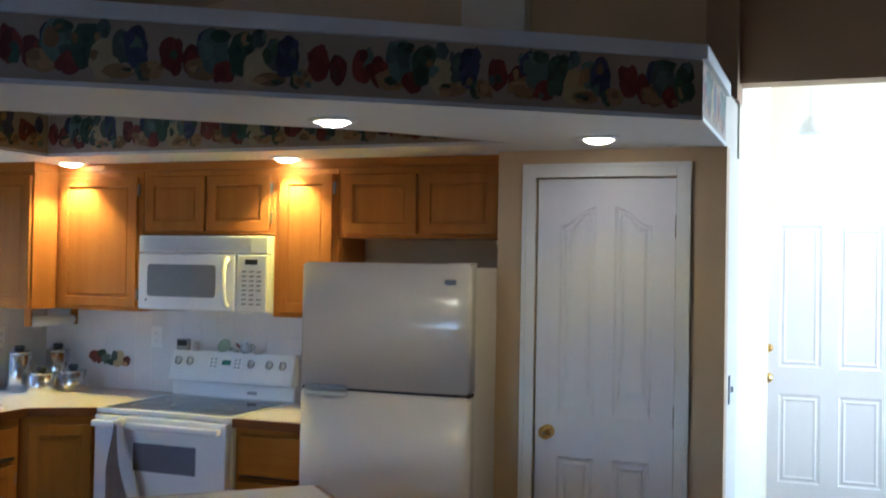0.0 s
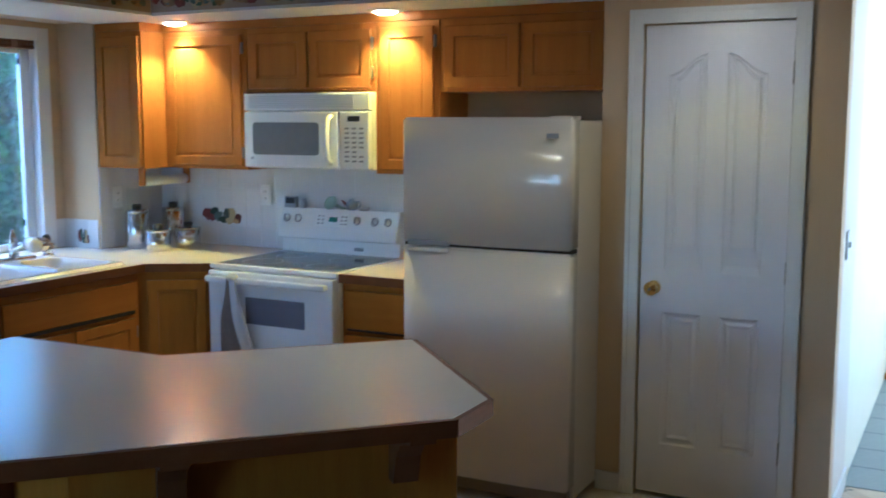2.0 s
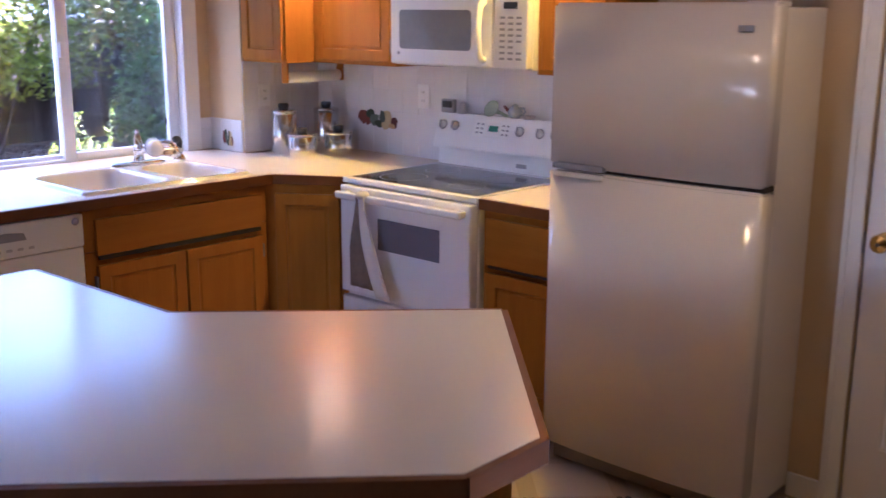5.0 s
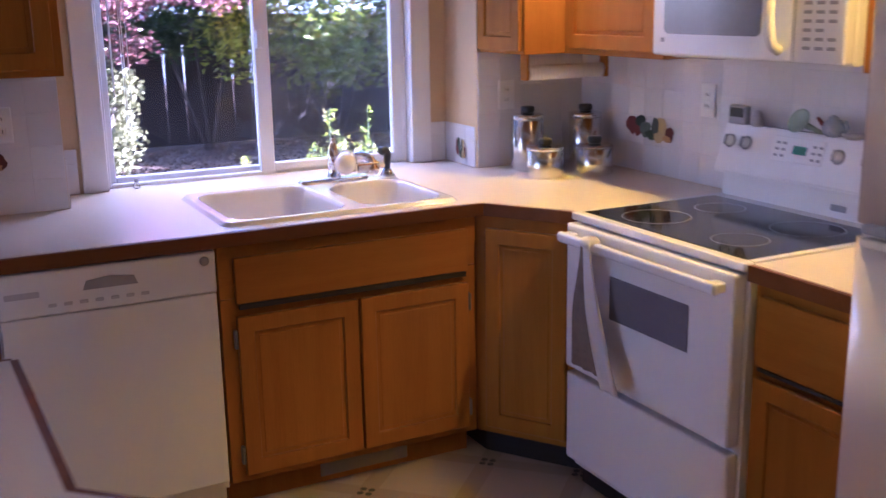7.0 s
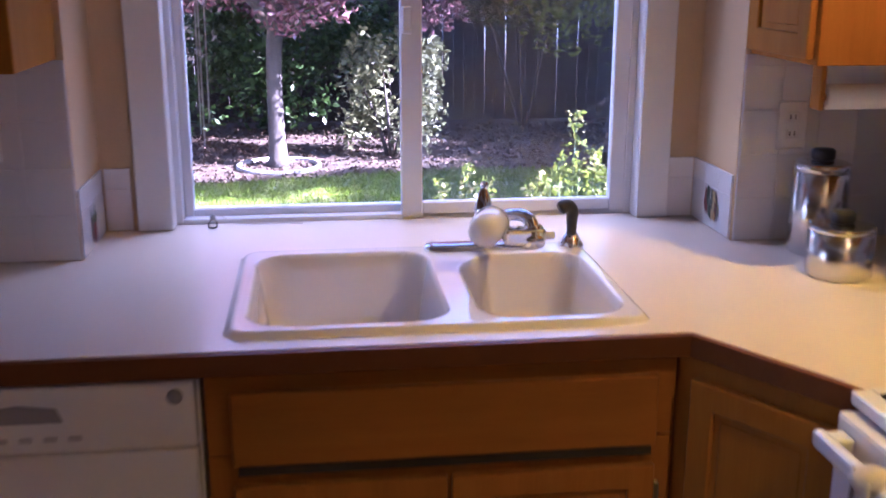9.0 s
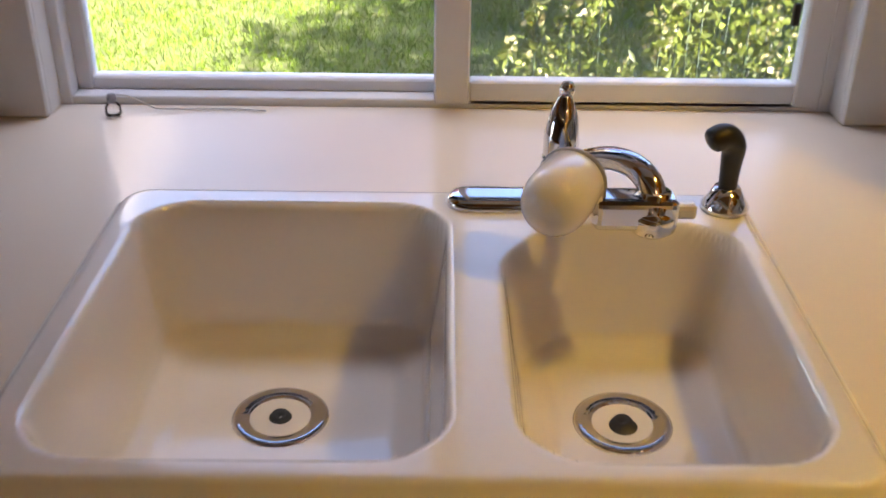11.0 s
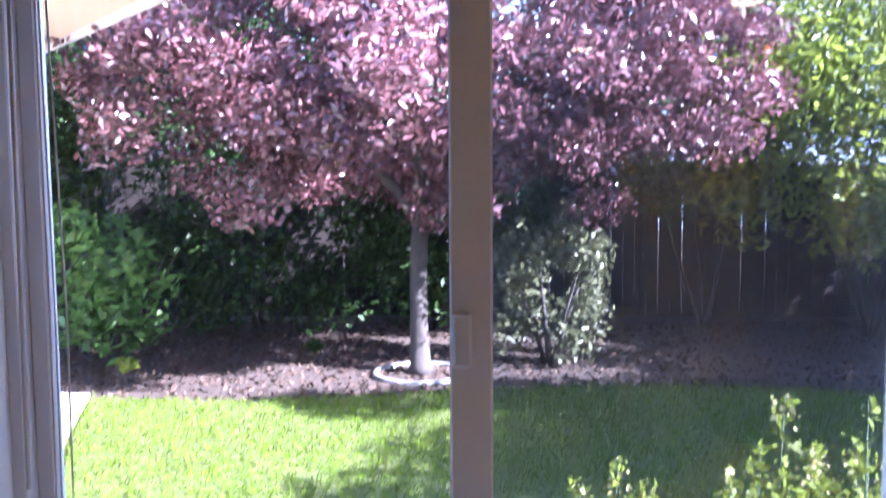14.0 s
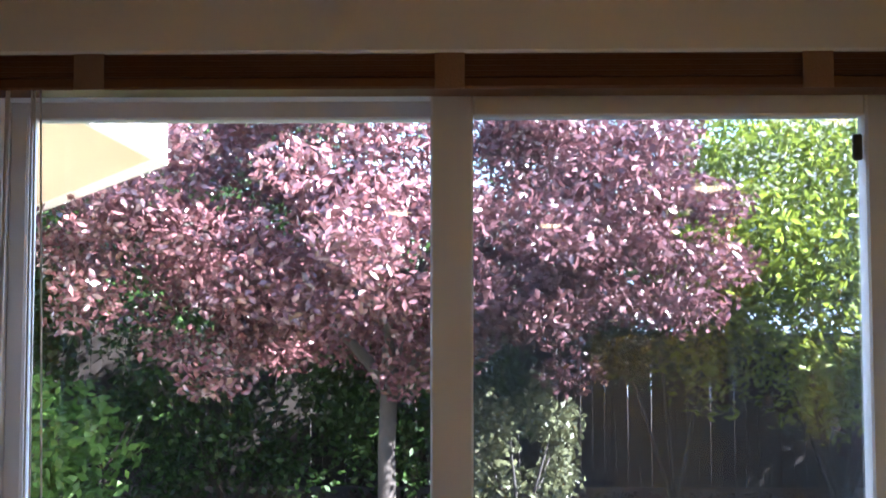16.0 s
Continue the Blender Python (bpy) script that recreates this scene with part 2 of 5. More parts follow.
# floor vinyl: pale squares crossed by darker bands, with a small clover at each crossing
def vinyl():
    m = material("beige_patterned_vinyl", (0.52, 0.43, 0.32), 0.32, vary=0.08, scale=5, fine=120, bump=0.03)
    t = m.node_tree
    n, k = t.nodes, t.links.new
    p = n["Principled BSDF"]
    base = p.inputs["Base Color"].links[0].from_socket
    co = n.new("ShaderNodeTexCoord")
    mp = n.new("ShaderNodeMapping")
    mp.inputs["Rotation"].default_value = (0, 0, radians(45))
    mp.inputs["Scale"].default_value = (1 / 0.325, 1 / 0.325, 1)
    mp.inputs["Location"].default_value = (0.036, -0.059, 0)
    k(co.outputs["Object"], mp.inputs[0])
    sep = n.new("ShaderNodeSeparateXYZ")
    k(mp.outputs[0], sep.inputs[0])

    def op(kind, a, b=None):
        o = n.new("ShaderNodeMath")
        o.operation = kind
        for i, v in enumerate((a, b)):
            if v is None:
                continue
            if isinstance(v, (int, float)):
                o.inputs[i].default_value = v
            else:
                k(v, o.inputs[i])
        return o.outputs[0]

    def off(s):
        return op("ABSOLUTE", op("SUBTRACT", op("FRACT", s), 0.5))

    dx, dy = off(sep.outputs[0]), off(sep.outputs[1])
    band = op("LESS_THAN", op("MINIMUM", dx, dy), 0.10)
    ring = op("SQRT", op("ADD", op("POWER", op("SUBTRACT", dx, 0.045), 2.0), op("POWER", op("SUBTRACT", dy, 0.045), 2.0)))
    dot = op("LESS_THAN", ring, 0.036)
    mix = n.new("ShaderNodeMix")
    mix.data_type = "RGBA"
    mix.inputs[7].default_value = (0.41, 0.32, 0.22, 1)
    k(band, mix.inputs[0])
    k(base, mix.inputs[6])
    mix2 = n.new("ShaderNodeMix")
    mix2.data_type = "RGBA"
    mix2.inputs[7].default_value = (0.05, 0.05, 0.05, 1)
    k(dot, mix2.inputs[0])
    k(mix.outputs[2], mix2.inputs[6])
    k(mix2.outputs[2], p.inputs["Base Color"])
    return m


VINYL = vinyl()


# ---- mesh helpers ----
def box(bm, x0, x1, y0, y1, z0, z1, bevel=0.0, seg=1, mi=0):
    g = bmesh.ops.create_cube(bm, size=1)
    bmesh.ops.scale(bm, vec=(x1 - x0, y1 - y0, z1 - z0), verts=g["verts"])
    bmesh.ops.translate(bm, vec=((x0 + x1) / 2, (y0 + y1) / 2, (z0 + z1) / 2), verts=g["verts"])
    fs = set(f for v in g["verts"] for f in v.link_faces)
    for f in fs:
        f.material_index = mi
    if bevel:
        es = list(set(e for v in g["verts"] for e in v.link_edges))
        bmesh.ops.bevel(bm, geom=es, offset=bevel, segments=seg, affect="EDGES", profile=0.5)
    return bm


def tube(bm, a, b, ra, rb=None, n=14, cap=True, mi=0):
    a, b = Vector(a), Vector(b)
    rb = ra if rb is None else rb
    turn = (b - a).to_track_quat("Z", "Y").to_matrix()
    rings = []
    for c, r in ((a, ra), (b, rb)):
        rings.append([bm.verts.new(c + turn @ Vector((r * math.cos(6.28318 * i / n), r * math.sin(6.28318 * i / n), 0))) for i in range(n)])
    for i in range(n):
        f = bm.faces.new((rings[0][i], rings[0][(i + 1) % n], rings[1][(i + 1) % n], rings[1][i]))
        f.smooth, f.material_index = True, mi
    if cap:
        bm.faces.new(rings[0][::-1]).material_index = mi
        bm.faces.new(rings[1]).material_index = mi
    return bm


def lathe(bm, profile, n=24, at=(0, 0, 0), axis=(0, 0, 1), mi=0, cap=True):
    """Turns (radius, height) pairs round an axis through the point at."""
    turn = Vector(axis).to_track_quat("Z", "Y").to_matrix()
    rings = []
    for r, h in profile:
        rings.append([bm.verts.new(Vector(at) + turn @ Vector((r * math.cos(6.28318 * i / n), r * math.sin(6.28318 * i / n), h))) for i in range(n)])
    for p, q in zip(rings, rings[1:]):
        for i in range(n):
            f = bm.faces.new((p[i], p[(i + 1) % n], q[(i + 1) % n], q[i]))
            f.smooth, f.material_index = True, mi
    if cap and profile[0][0] > 1e-4:
        bm.faces.new(rings[0][::-1]).material_index = mi
    if cap and profile[-1][0] > 1e-4:
        bm.faces.new(rings[-1]).material_index = mi
    return bm


def sweep(bm, pts, radii, n=12, mi=0, smooth_steps=1):
    """A round bar along points, with caps; smooth_steps: pieces between two points, along a soft curve."""
    pts = [Vector(p) for p in pts]
    radii = list(radii) if isinstance(radii, (list, tuple)) else [radii] * len(pts)
    if smooth_steps > 1:
        P = [pts[0] * 2 - pts[1], *pts, pts[-1] * 2 - pts[-2]]
        fine, fr_ = [], []
        for i in range(len(pts) - 1):
            a, b, c, d = P[i:i + 4]
            for k in range(smooth_steps):
                t = k / smooth_steps
                fine.append(0.5 * (2 * b + (c - a) * t + (2 * a - 5 * b + 4 * c - d) * t * t + (3 * b - a - 3 * c + d) * t ** 3))
                fr_.append(radii[i] + (radii[i + 1] - radii[i]) * t)
        pts, radii = fine + [pts[-1]], fr_ + [radii[-1]]
    rings, u = [], None
    for i, p in enumerate(pts):
        d = (pts[min(i + 1, len(pts) - 1)] - pts[max(i - 1, 0)]).normalized()
        u = d.orthogonal() if u is None else u - d * u.dot(d)
        u.normalize()
        w = d.cross(u)
        rings.append([bm.verts.new(p + (u * math.cos(6.28318 * j / n) + w * math.sin(6.28318 * j / n)) * radii[i]) for j in range(n)])
    for p, q in zip(rings, rings[1:]):
        for j in range(n):
            f = bm.faces.new((p[j], p[(j + 1) % n], q[(j + 1) % n], q[j]))
            f.smooth, f.material_index = True, mi
    bm.faces.new(rings[0][::-1])
    bm.faces.new(rings[-1])
    return bm


def prism(bm, outline, z0, z1, holes=(), mi=0):
    """A flat slab from an outline in x and y, with holes through it."""
    loops, edges = [], []
    for pts in (outline, *holes):
        vs = [bm.verts.new((x, y, z1)) for x, y in pts]
        loops.append(vs)
        edges += [bm.edges.new((vs[i], vs[(i + 1) % len(vs)])) for i in range(len(vs))]
    got = bmesh.ops.triangle_fill(bm, edges=edges, use_beauty=True, use_dissolve=False, normal=(0, 0, 1))
    faces = [f for f in got["geom"] if isinstance(f, bmesh.types.BMFace)]
    low = {}
    for vs in loops:
        for v in vs:
            low[v] = bm.verts.new((v.co.x, v.co.y, z0))
    for f in faces:
        f.material_index = mi
        bm.faces.new([low[v] for v in reversed(f.verts)]).material_index = mi
    for vs in loops:
        for i in range(len(vs)):
            a, b = vs[i], vs[(i + 1) % len(vs)]
            bm.faces.new((a, low[a], low[b], b)).material_index = mi
    bmesh.ops.recalc_face_normals(bm, faces=bm.faces)
    return bm


def obj(name, bm, mats, parent=None, label="", category="", group="", kind="", at=None):
    me = bpy.data.meshes.new(name)
    bm.to_mesh(me)
    bm.free()
    for m in (mats if isinstance(mats, (list, tuple)) else (mats,)):
        me.materials.append(m)
    ob = new(name, me)
    if parent is not None:
        ob.parent = parent
    if at is not None:
        ob.matrix_basis = at
    return tagged(ob, label, category, group, kind)


def part(name, bm, mats, parent, label=""):
    return obj(name, bm, mats, parent, label)


def thing(name, at, label, category, group=""):
    ob = new(name)
    ob.empty_display_size = 0.05
    ob.matrix_basis = at
    return tagged(ob, label, category, group)


def B():
    return bmesh.new()


def bx(*a, **k):
    return box(bmesh.new(), *a, **k)


def structure(name, bm, mats, label="", category=""):
    return obj(name, bm, mats, None, label, category, "", "structure")


def round_rect(x0, x1, y0, y1, r, n=5):
    pts = []
    for cx, cy, a0 in ((x1 - r, y1 - r, 0), (x0 + r, y1 - r, 90), (x0 + r, y0 + r, 180), (x1 - r, y0 + r, 270)):
        for i in range(n + 1):
            a = radians(a0 + 90 * i / n)
            pts.append((cx + r * math.cos(a), cy + r * math.sin(a)))
    return pts


E_WALL = -90  # turn of things that stand against the range wall and face the island

# ---- the shell of the house ----
XR, XP, YP = 1.30, 0.886, -3.87      # range wall, pantry front, pantry side
ZS, ZTOP, ZC = 2.15, 2.40, 3.35      # soffit underside, soffit top, high ceiling
structure("floor", prism(B(), [(-2.6, -4.6), (1.42, -4.6), (1.42, -3.87), (1.45, -3.87), (1.45, 0.2), (-5.0, 0.2), (-5.0, -2.6)], -0.12, 0.0), VINYL, "beige patterned vinyl kitchen floor", "floor")
# Unseen dark floor, added so less light bounces back into the kitchen.
structure("floor_living", prism(B(), [(-7, -12), (1.42, -12), (1.42, -4.602), (-2.602, -4.602), (-5.002, -2.602), (-5.002, 0.2), (-7, 0.2)], -0.12, 0.004), CARPET, "assumed brown living room carpet, unseen, dark to cut bounced light", "floor")
structure("floor_hall", prism(B(), [(1.42, -6.2), (4.1, -6.2), (4.1, -3.75), (1.42, -3.75)], -0.12, -0.006), GROUT, "blue-grey tiled hall floor", "floor")
SLOPE = [(0.5, 2.70), (-2.4, 3.35)]


def slab_x(outline, x0, x1):
    """A slab from an outline in y and z."""
    return into(prism(B(), [(z, y) for y, z in outline], x0, x1), Matrix(((0, 0, 1, 0), (0, 1, 0, 0), (1, 0, 0, 0), (0, 0, 0, 1))))


def into(bm, m):
    bmesh.ops.transform(bm, matrix=m, verts=bm.verts)
    if m.determinant() < 0:
        bmesh.ops.reverse_faces(bm, faces=bm.faces)
    return bm


structure("wall_range", slab_x([(-3.73, 0), (0.0, 0), (0.0, 2.80), (-2.4, 3.34), (-3.73, 3.34)], XR, XR + 0.14), [WALL], "tan painted wall behind the range", "wall")
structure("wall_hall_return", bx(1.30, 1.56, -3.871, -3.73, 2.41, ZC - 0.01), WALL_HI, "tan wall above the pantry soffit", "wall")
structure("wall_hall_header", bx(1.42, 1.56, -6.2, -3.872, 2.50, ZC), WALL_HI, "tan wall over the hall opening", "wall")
structure("wall_hall_north", bx(1.442, 4.0, -3.87, -3.75, 0, 3.2), HALL, "pale yellow hall wall", "wall")
# Out of view; the opening is assumed, to hold the hall lamp.
hs = B()
box(hs, 1.42, 2.0, -6.2, -6.06, 0, 3.2), box(hs, 3.3, 4.0, -6.2, -6.06, 0, 3.2), box(hs, 2.0, 3.3, -6.2, -6.06, 0, 0.8), box(hs, 2.0, 3.3, -6.2, -6.06, 2.9, 3.2)
structure("wall_hall_south", hs, HALL, "pale yellow hall wall with an assumed, unseen window opening", "wall")
# Unseen slab, added only to stop direct sun entering the hall.
structure("porch_roof", bx(1.0, 6.2, -10.5, -6.25, 3.3, 3.45), EAVE, "unseen white slab added to keep the sun out of the hall", "roof")
structure("wall_hall_east", bx(3.70, 3.84, -6.2, -3.87, 0, 3.2), HALL, "pale yellow wall round the front door", "wall")
structure("ceiling_hall", bx(1.42, 4.0, -6.2, -3.75, 3.2, 3.3), CEIL, "white hall ceiling", "ceiling")
structure("wall_hall_side", bx(1.42, 1.56, -12.0, -6.2, 0, ZC), WALL, "tan living room wall", "wall")
pw = B()
box(pw, XP, XP + 0.11, -3.06, -2.885, 0, ZS), box(pw, XP, XP + 0.11, YP, -3.67, 0, ZS), box(pw, XP, XP + 0.11, -3.67, -3.06, 2.035, ZS)
structure("wall_pantry", pw, WALL, "tan painted pantry wall with a door opening", "wall")
structure("wall_pantry_side", bx(XP + 0.11, 1.442, YP, YP + 0.11, 0, ZS), CREAM, "pale painted pantry side wall", "wall")
structure("wall_fridge_side", bx(XP + 0.11, XR, -2.985, -2.885, 0, ZS), WALL, "tan wall beside the refrigerator", "wall")
lw = slab_x([(-12.0, 0), (-1.9, 0), (-1.9, 3.22), (-2.4, 3.34), (-12.0, 3.34)], -7.14, -7.0)
box(lw, -7.14, -7.0, -1.9, -0.5, 0, 1.05), box(lw, -7.14, -7.0, -1.9, -0.5, 1.95, 2.90), box(lw, -7.14, -7.0, -0.5, 0.0, 0, 2.80)
structure("wall_living", lw, WALL, "tan living room wall", "wall")
# Unseen closing wall, set far back to thin out the bounced light.
structure("wall_south", bx(-7.14, 1.56, -12.14, -12.0, 0, ZC), WALL, "tan living room wall", "wall")
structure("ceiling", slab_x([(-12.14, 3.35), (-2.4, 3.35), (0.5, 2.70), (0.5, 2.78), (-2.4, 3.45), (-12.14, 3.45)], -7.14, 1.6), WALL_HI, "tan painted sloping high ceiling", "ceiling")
# window wall with the recess for the sink window
RX0, RX1, RY = -0.745, 0.805, 0.27
wl = B()
box(wl, -7.0, RX0, 0.0, 0.40, -0.4, 2.70)
structure("wall_window_left", wl, WALL, "tan wall beside the sink window", "wall")
structure("wall_window_right", bx(RX1, XR + 0.14, 0.0, 0.40, -0.4, 2.70), WALL, "tan wall beside the sink window", "wall")
ww = B()
box(ww, RX0, -0.60, RY, 0.40, 0.0, 2.16), box(ww, 0.67, RX1, RY, 0.40, 0.0, 2.16), box(ww, -0.60, 0.67, RY, 0.40, 2.06, 2.16), box(ww, -0.60, 0.67, RY, 0.40, 0.0, 0.90)
box(ww, RX0, RX1, 0.0, 0.40, 2.16, 2.70), box(ww, RX0, RX1, 0.0, RY, 0.0, 0.10)
structure("wall_window_recess", ww, WALL, "tan painted recess round the sink window", "wall")

# soffit ring
sof = B()
prism(sof, [(0.62, -0.6), (XR, -0.6), (XR, -2.885), (0.62, -2.885)], ZS, ZTOP)
structure("soffit_range", sof, CEIL, "white soffit over the wall cabinets", "soffit")
structure("soffit_window", prism(B(), [(-1.85, -0.6), (XR, -0.6), (XR, 0.0), (-1.85, 0.0)], ZS, ZTOP), CEIL, "white soffit over the sink window", "soffit")
FRONT = [(0.108, -3.86), (-0.573, -2.87), (-1.148, -2.016), (-1.85, -0.97)]
INNER = [(0.62, -3.05), (0.14, -2.66), (-0.51, -1.85), (-1.40, -0.6)]
structure("soffit_front", prism(B(), [(0.62, -2.885), (XP, -2.885), (XP, -3.86), *FRONT, (-1.85, -0.6), *INNER[::-1]], ZS, ZTOP), CEIL, "white bulkhead with recessed lights over the island", "soffit")
structure("wall_pantry_upper", bx(XP + 0.002, 1.442, -3.86, -2.885, ZS, ZTOP), CREAM, "pale painted bulkhead end", "wall")


# wallpaper border: printed fruit on a strip
def blob(bm, cx, cz, rx, rz, mi, depth, rng, n=15, wob=0.10):
    vs = []
    for i in range(n):
        a = 6.28318 * i / n
        r = 1 + wob * (rng.random() - 0.5) * 2
        vs.append(bm.verts.new((cx + rx * r * math.cos(a), depth, cz + rz * r * math.sin(a))))
    bm.faces.new(vs).material_index = mi


FRUIT = [RED, GREEN, TEAL, BLUE, YELLOW, OCHRE]


def border(name, a, b, z0, z1, seed):
    """A strip from a to b in the plan that faces to the right of the way from b to a."""
    rng = random.Random(seed)
    a, b = Vector((*a, 0)), Vector((*b, 0))
    length = (b - a).length
    turn = math.degrees(math.atan2(b.y - a.y, b.x - a.x))
    base = obj(name, bx(0, length, -0.004, 0, z0, z1), BORDER, None, "wallpaper border printed with fruit and vegetables", "wallpaper border", "", "structure", pose(a.x, a.y, 0, 0, 0, turn))
    bm = B()
    h = z1 - z0
    x, d, step = 0.03, 0.0, 0.45
    while x < length - 0.05:
        for dx, dz, rx, rz, mi in ((0.00, .50, .034, .055, 0), (0.055, .42, .028, .05, 0), (0.09, .30, .05, .035, 5), (0.10, .70, .030, .045, 3), (0.13, .62, .045, .07, 2),
                                   (0.145, .85, .03, .02, 1), (0.16, .28, .034, .035, 0), (0.20, .55, .035, .065, 1), (0.215, .75, .03, .035, 1), (0.26, .85, .022, .04, 2),
                                   (0.262, .36, .043, .060, 4), (0.30, .20, .045, .022, 5), (0.315, .60, .03, .05, 2), (0.35, .62, .034, .06, 3), (0.355, .42, .03, .035, 3),
                                   (0.375, .22, .022, .03, 1), (0.40, .24, .03, .03, 5)):
            px = x + dx + rng.uniform(-0.006, 0.006)
            if px + rx > length - 0.005:
                continue
            d -= 0.000003
            blob(bm, px, z0 + h * dz, rx, min(rz, h * min(dz, 1 - dz) * 1.02), mi, -0.0046 + d, rng)
            for _ in range(5):
                e, f = rng.uniform(-0.8, 0.8), rng.uniform(-0.8, 0.8)
                k = rng.uniform(0.28, 0.55)
                d -= 0.000002
                qz = z0 + h * dz + f * rz * 0.8
                if z0 + rz * k < qz < z1 - rz * k:
                    blob(bm, px + e * rx, qz, rx * k, rz * k, mi if rng.random() < 0.75 else rng.choice((1, 2, 5)), -0.0046 + d, rng, 7, 0.3)
        x += step
    part("printed_fruit", bm, FRUIT, base)
    return base


BZ0, BZ1 = 2.165, 2.355
for i, (p, q) in enumerate(zip(FRONT[1:], FRONT)):
    border("wallpaper_border", p, q, BZ0, BZ1, i)
border("wallpaper_border", (0.62, -0.604), (0.62, -3.05), BZ0, BZ1, 7)
border("wallpaper_border", (-1.39, -0.6), (0.612, -0.6), BZ0, BZ1, 8)
border("wallpaper_border", (0.112, -3.86), (0.886, -3.86), BZ0, BZ1, 9)


def rail(name, pts, z0, z1, out, label):
    """A slim moulding that runs along the front bulkhead."""
    bm = B()
    for p, q in zip(pts, pts[1:]):
        p, q = Vector(p), Vector(q)
        d = (q - p).normalized()
        nrm = Vector((-d.y, d.x)) * -1
        e = d * out * 0.4
        o = [p - e, q + e, q + e + nrm * out, p - e + nrm * out]
        prism(bm, [(v.x, v.y) for v in o], z0, z1)
    structure(name, bm, TRIM, label, "trim")


way = [(XP, -3.86), *FRONT]
rail("trim_bulkhead_cap", [(v[0], v[1]) for v in way[::-1]], 2.356, 2.405, 0.022, "white cap moulding on the bulkhead")
rail("trim_bulkhead_bead", [(v[0], v[1]) for v in way[::-1]], 2.148, 2.164, 0.006, "white corner bead under the wallpaper border")

# upper wall chase seen over the bulkhead
structure("wall_chase", bx(1.2, XR, -2.90, -2.58, ZTOP, 3.3), CREAM, "pale boxed-out wall chase", "wall")


# ---- recessed lights ----
def can_light(x, y):
    t = thing("recessed_light", pose(x, y, ZS), "lit recessed ceiling light with a white trim ring", "ceiling light", "recessed lights")
    part("trim_ring", lathe(B(), [(0.058, -0.001), (0.062, -0.010), (0.078, -0.010), (0.088, -0.004), (0.09, -0.001)], 28, cap=False), TRIM, t)
    part("bulb", lathe(B(), [(0.057, -0.002), (0.052, -0.013), (0.036, -0.021), (0.012, -0.025), (0.0, -0.0255)], 20), BULB, t, "glowing warm bulb")
    return t


for cx, cy, watts in CANS:
    can_light(cx, cy)

# pendant lamp in the hall
pend = thing("pendant_lamp", pose(2.6, -4.15, 2.36), "small white pendant lamp hanging in the hall", "pendant lamp")
part("shade", lathe(B(), [(0.065, 0.05), (0.055, 0.09), (0.030, 0.13), (0.012, 0.15), (0.0, 0.15)], 24), TRIM, pend)
part("cord", tube(B(), (0, 0, 0.15), (0, 0, 0.84), 0.004, n=8), TRIM, pend)

# ---- cabinets ----
def ring_frame(bm, x0, x1, z0, z1, w, y0, y1, bevel=0.0):
    """A rectangular frame in one piece, w wide."""
    o = [(x0, z0), (x1, z0), (x1, z1), (x0, z1)]
    i = [(x0 + w, z0 + w), (x1 - w, z0 + w), (x1 - w, z1 - w), (x0 + w, z1 - w)]
    v = [[bm.verts.new((x, y, z)) for x, z in pts] for pts, y in ((o, y0), (i, y0), (i, y1), (o, y1))]
    faces = []
    for a, b in zip(v, v[1:] + v[:1]):
        for k in range(4):
            faces.append(bm.faces.new((a[k], a[(k + 1) % 4], b[(k + 1) % 4], b[k])))
    bmesh.ops.recalc_face_normals(bm, faces=faces)
    if bevel:
        bmesh.ops.bevel(bm, geom=list({e for f in faces for e in f.edges if e.calc_face_angle(0) > 1.0}), offset=bevel, segments=1, affect="EDGES")


def framed_panel(bm_frame, bm_panel, x0, x1, z0, z1, y, stile=0.052, thick=0.019):
    """Adds a door's four-piece frame to one mesh and its recessed panel to another; the front lies at y."""
    ring_frame(bm_frame, x0, x1, z0, z1, stile, y, y + thick, 0.003)
    box(bm_panel, x0 + stile - 0.002, x1 - stile + 0.002, y + 0.009, y + 0.015, z0 + stile - 0.002, z1 - stile + 0.002)
    i = stile + 0.012
    box(bm_panel, x0 + i, x1 - i, y + 0.007, y + 0.012, z0 + i, z1 - i, 0.003)


def cabinet_door(parent, x0, x1, z0, z1, y=-0.019, hinge="", name="door"):
    fr, pa = B(), B()
    framed_panel(fr, pa, x0, x1, z0, z1, y)
    d = part(name, fr, OAK, parent)
    part("panel", pa, OAK, d)
    for s in hinge:
        for z in (z0 + 0.07, z1 - 0.07):
            hx = x0 - 0.006 if s == "l" else x1 + 0.006
            part("hinge", bx(hx - 0.005, hx + 0.005, y + 0.002, y + 0.019, z - 0.03, z + 0.03, 0.002), HINGE, d, "small dull metal hinge")
    return d


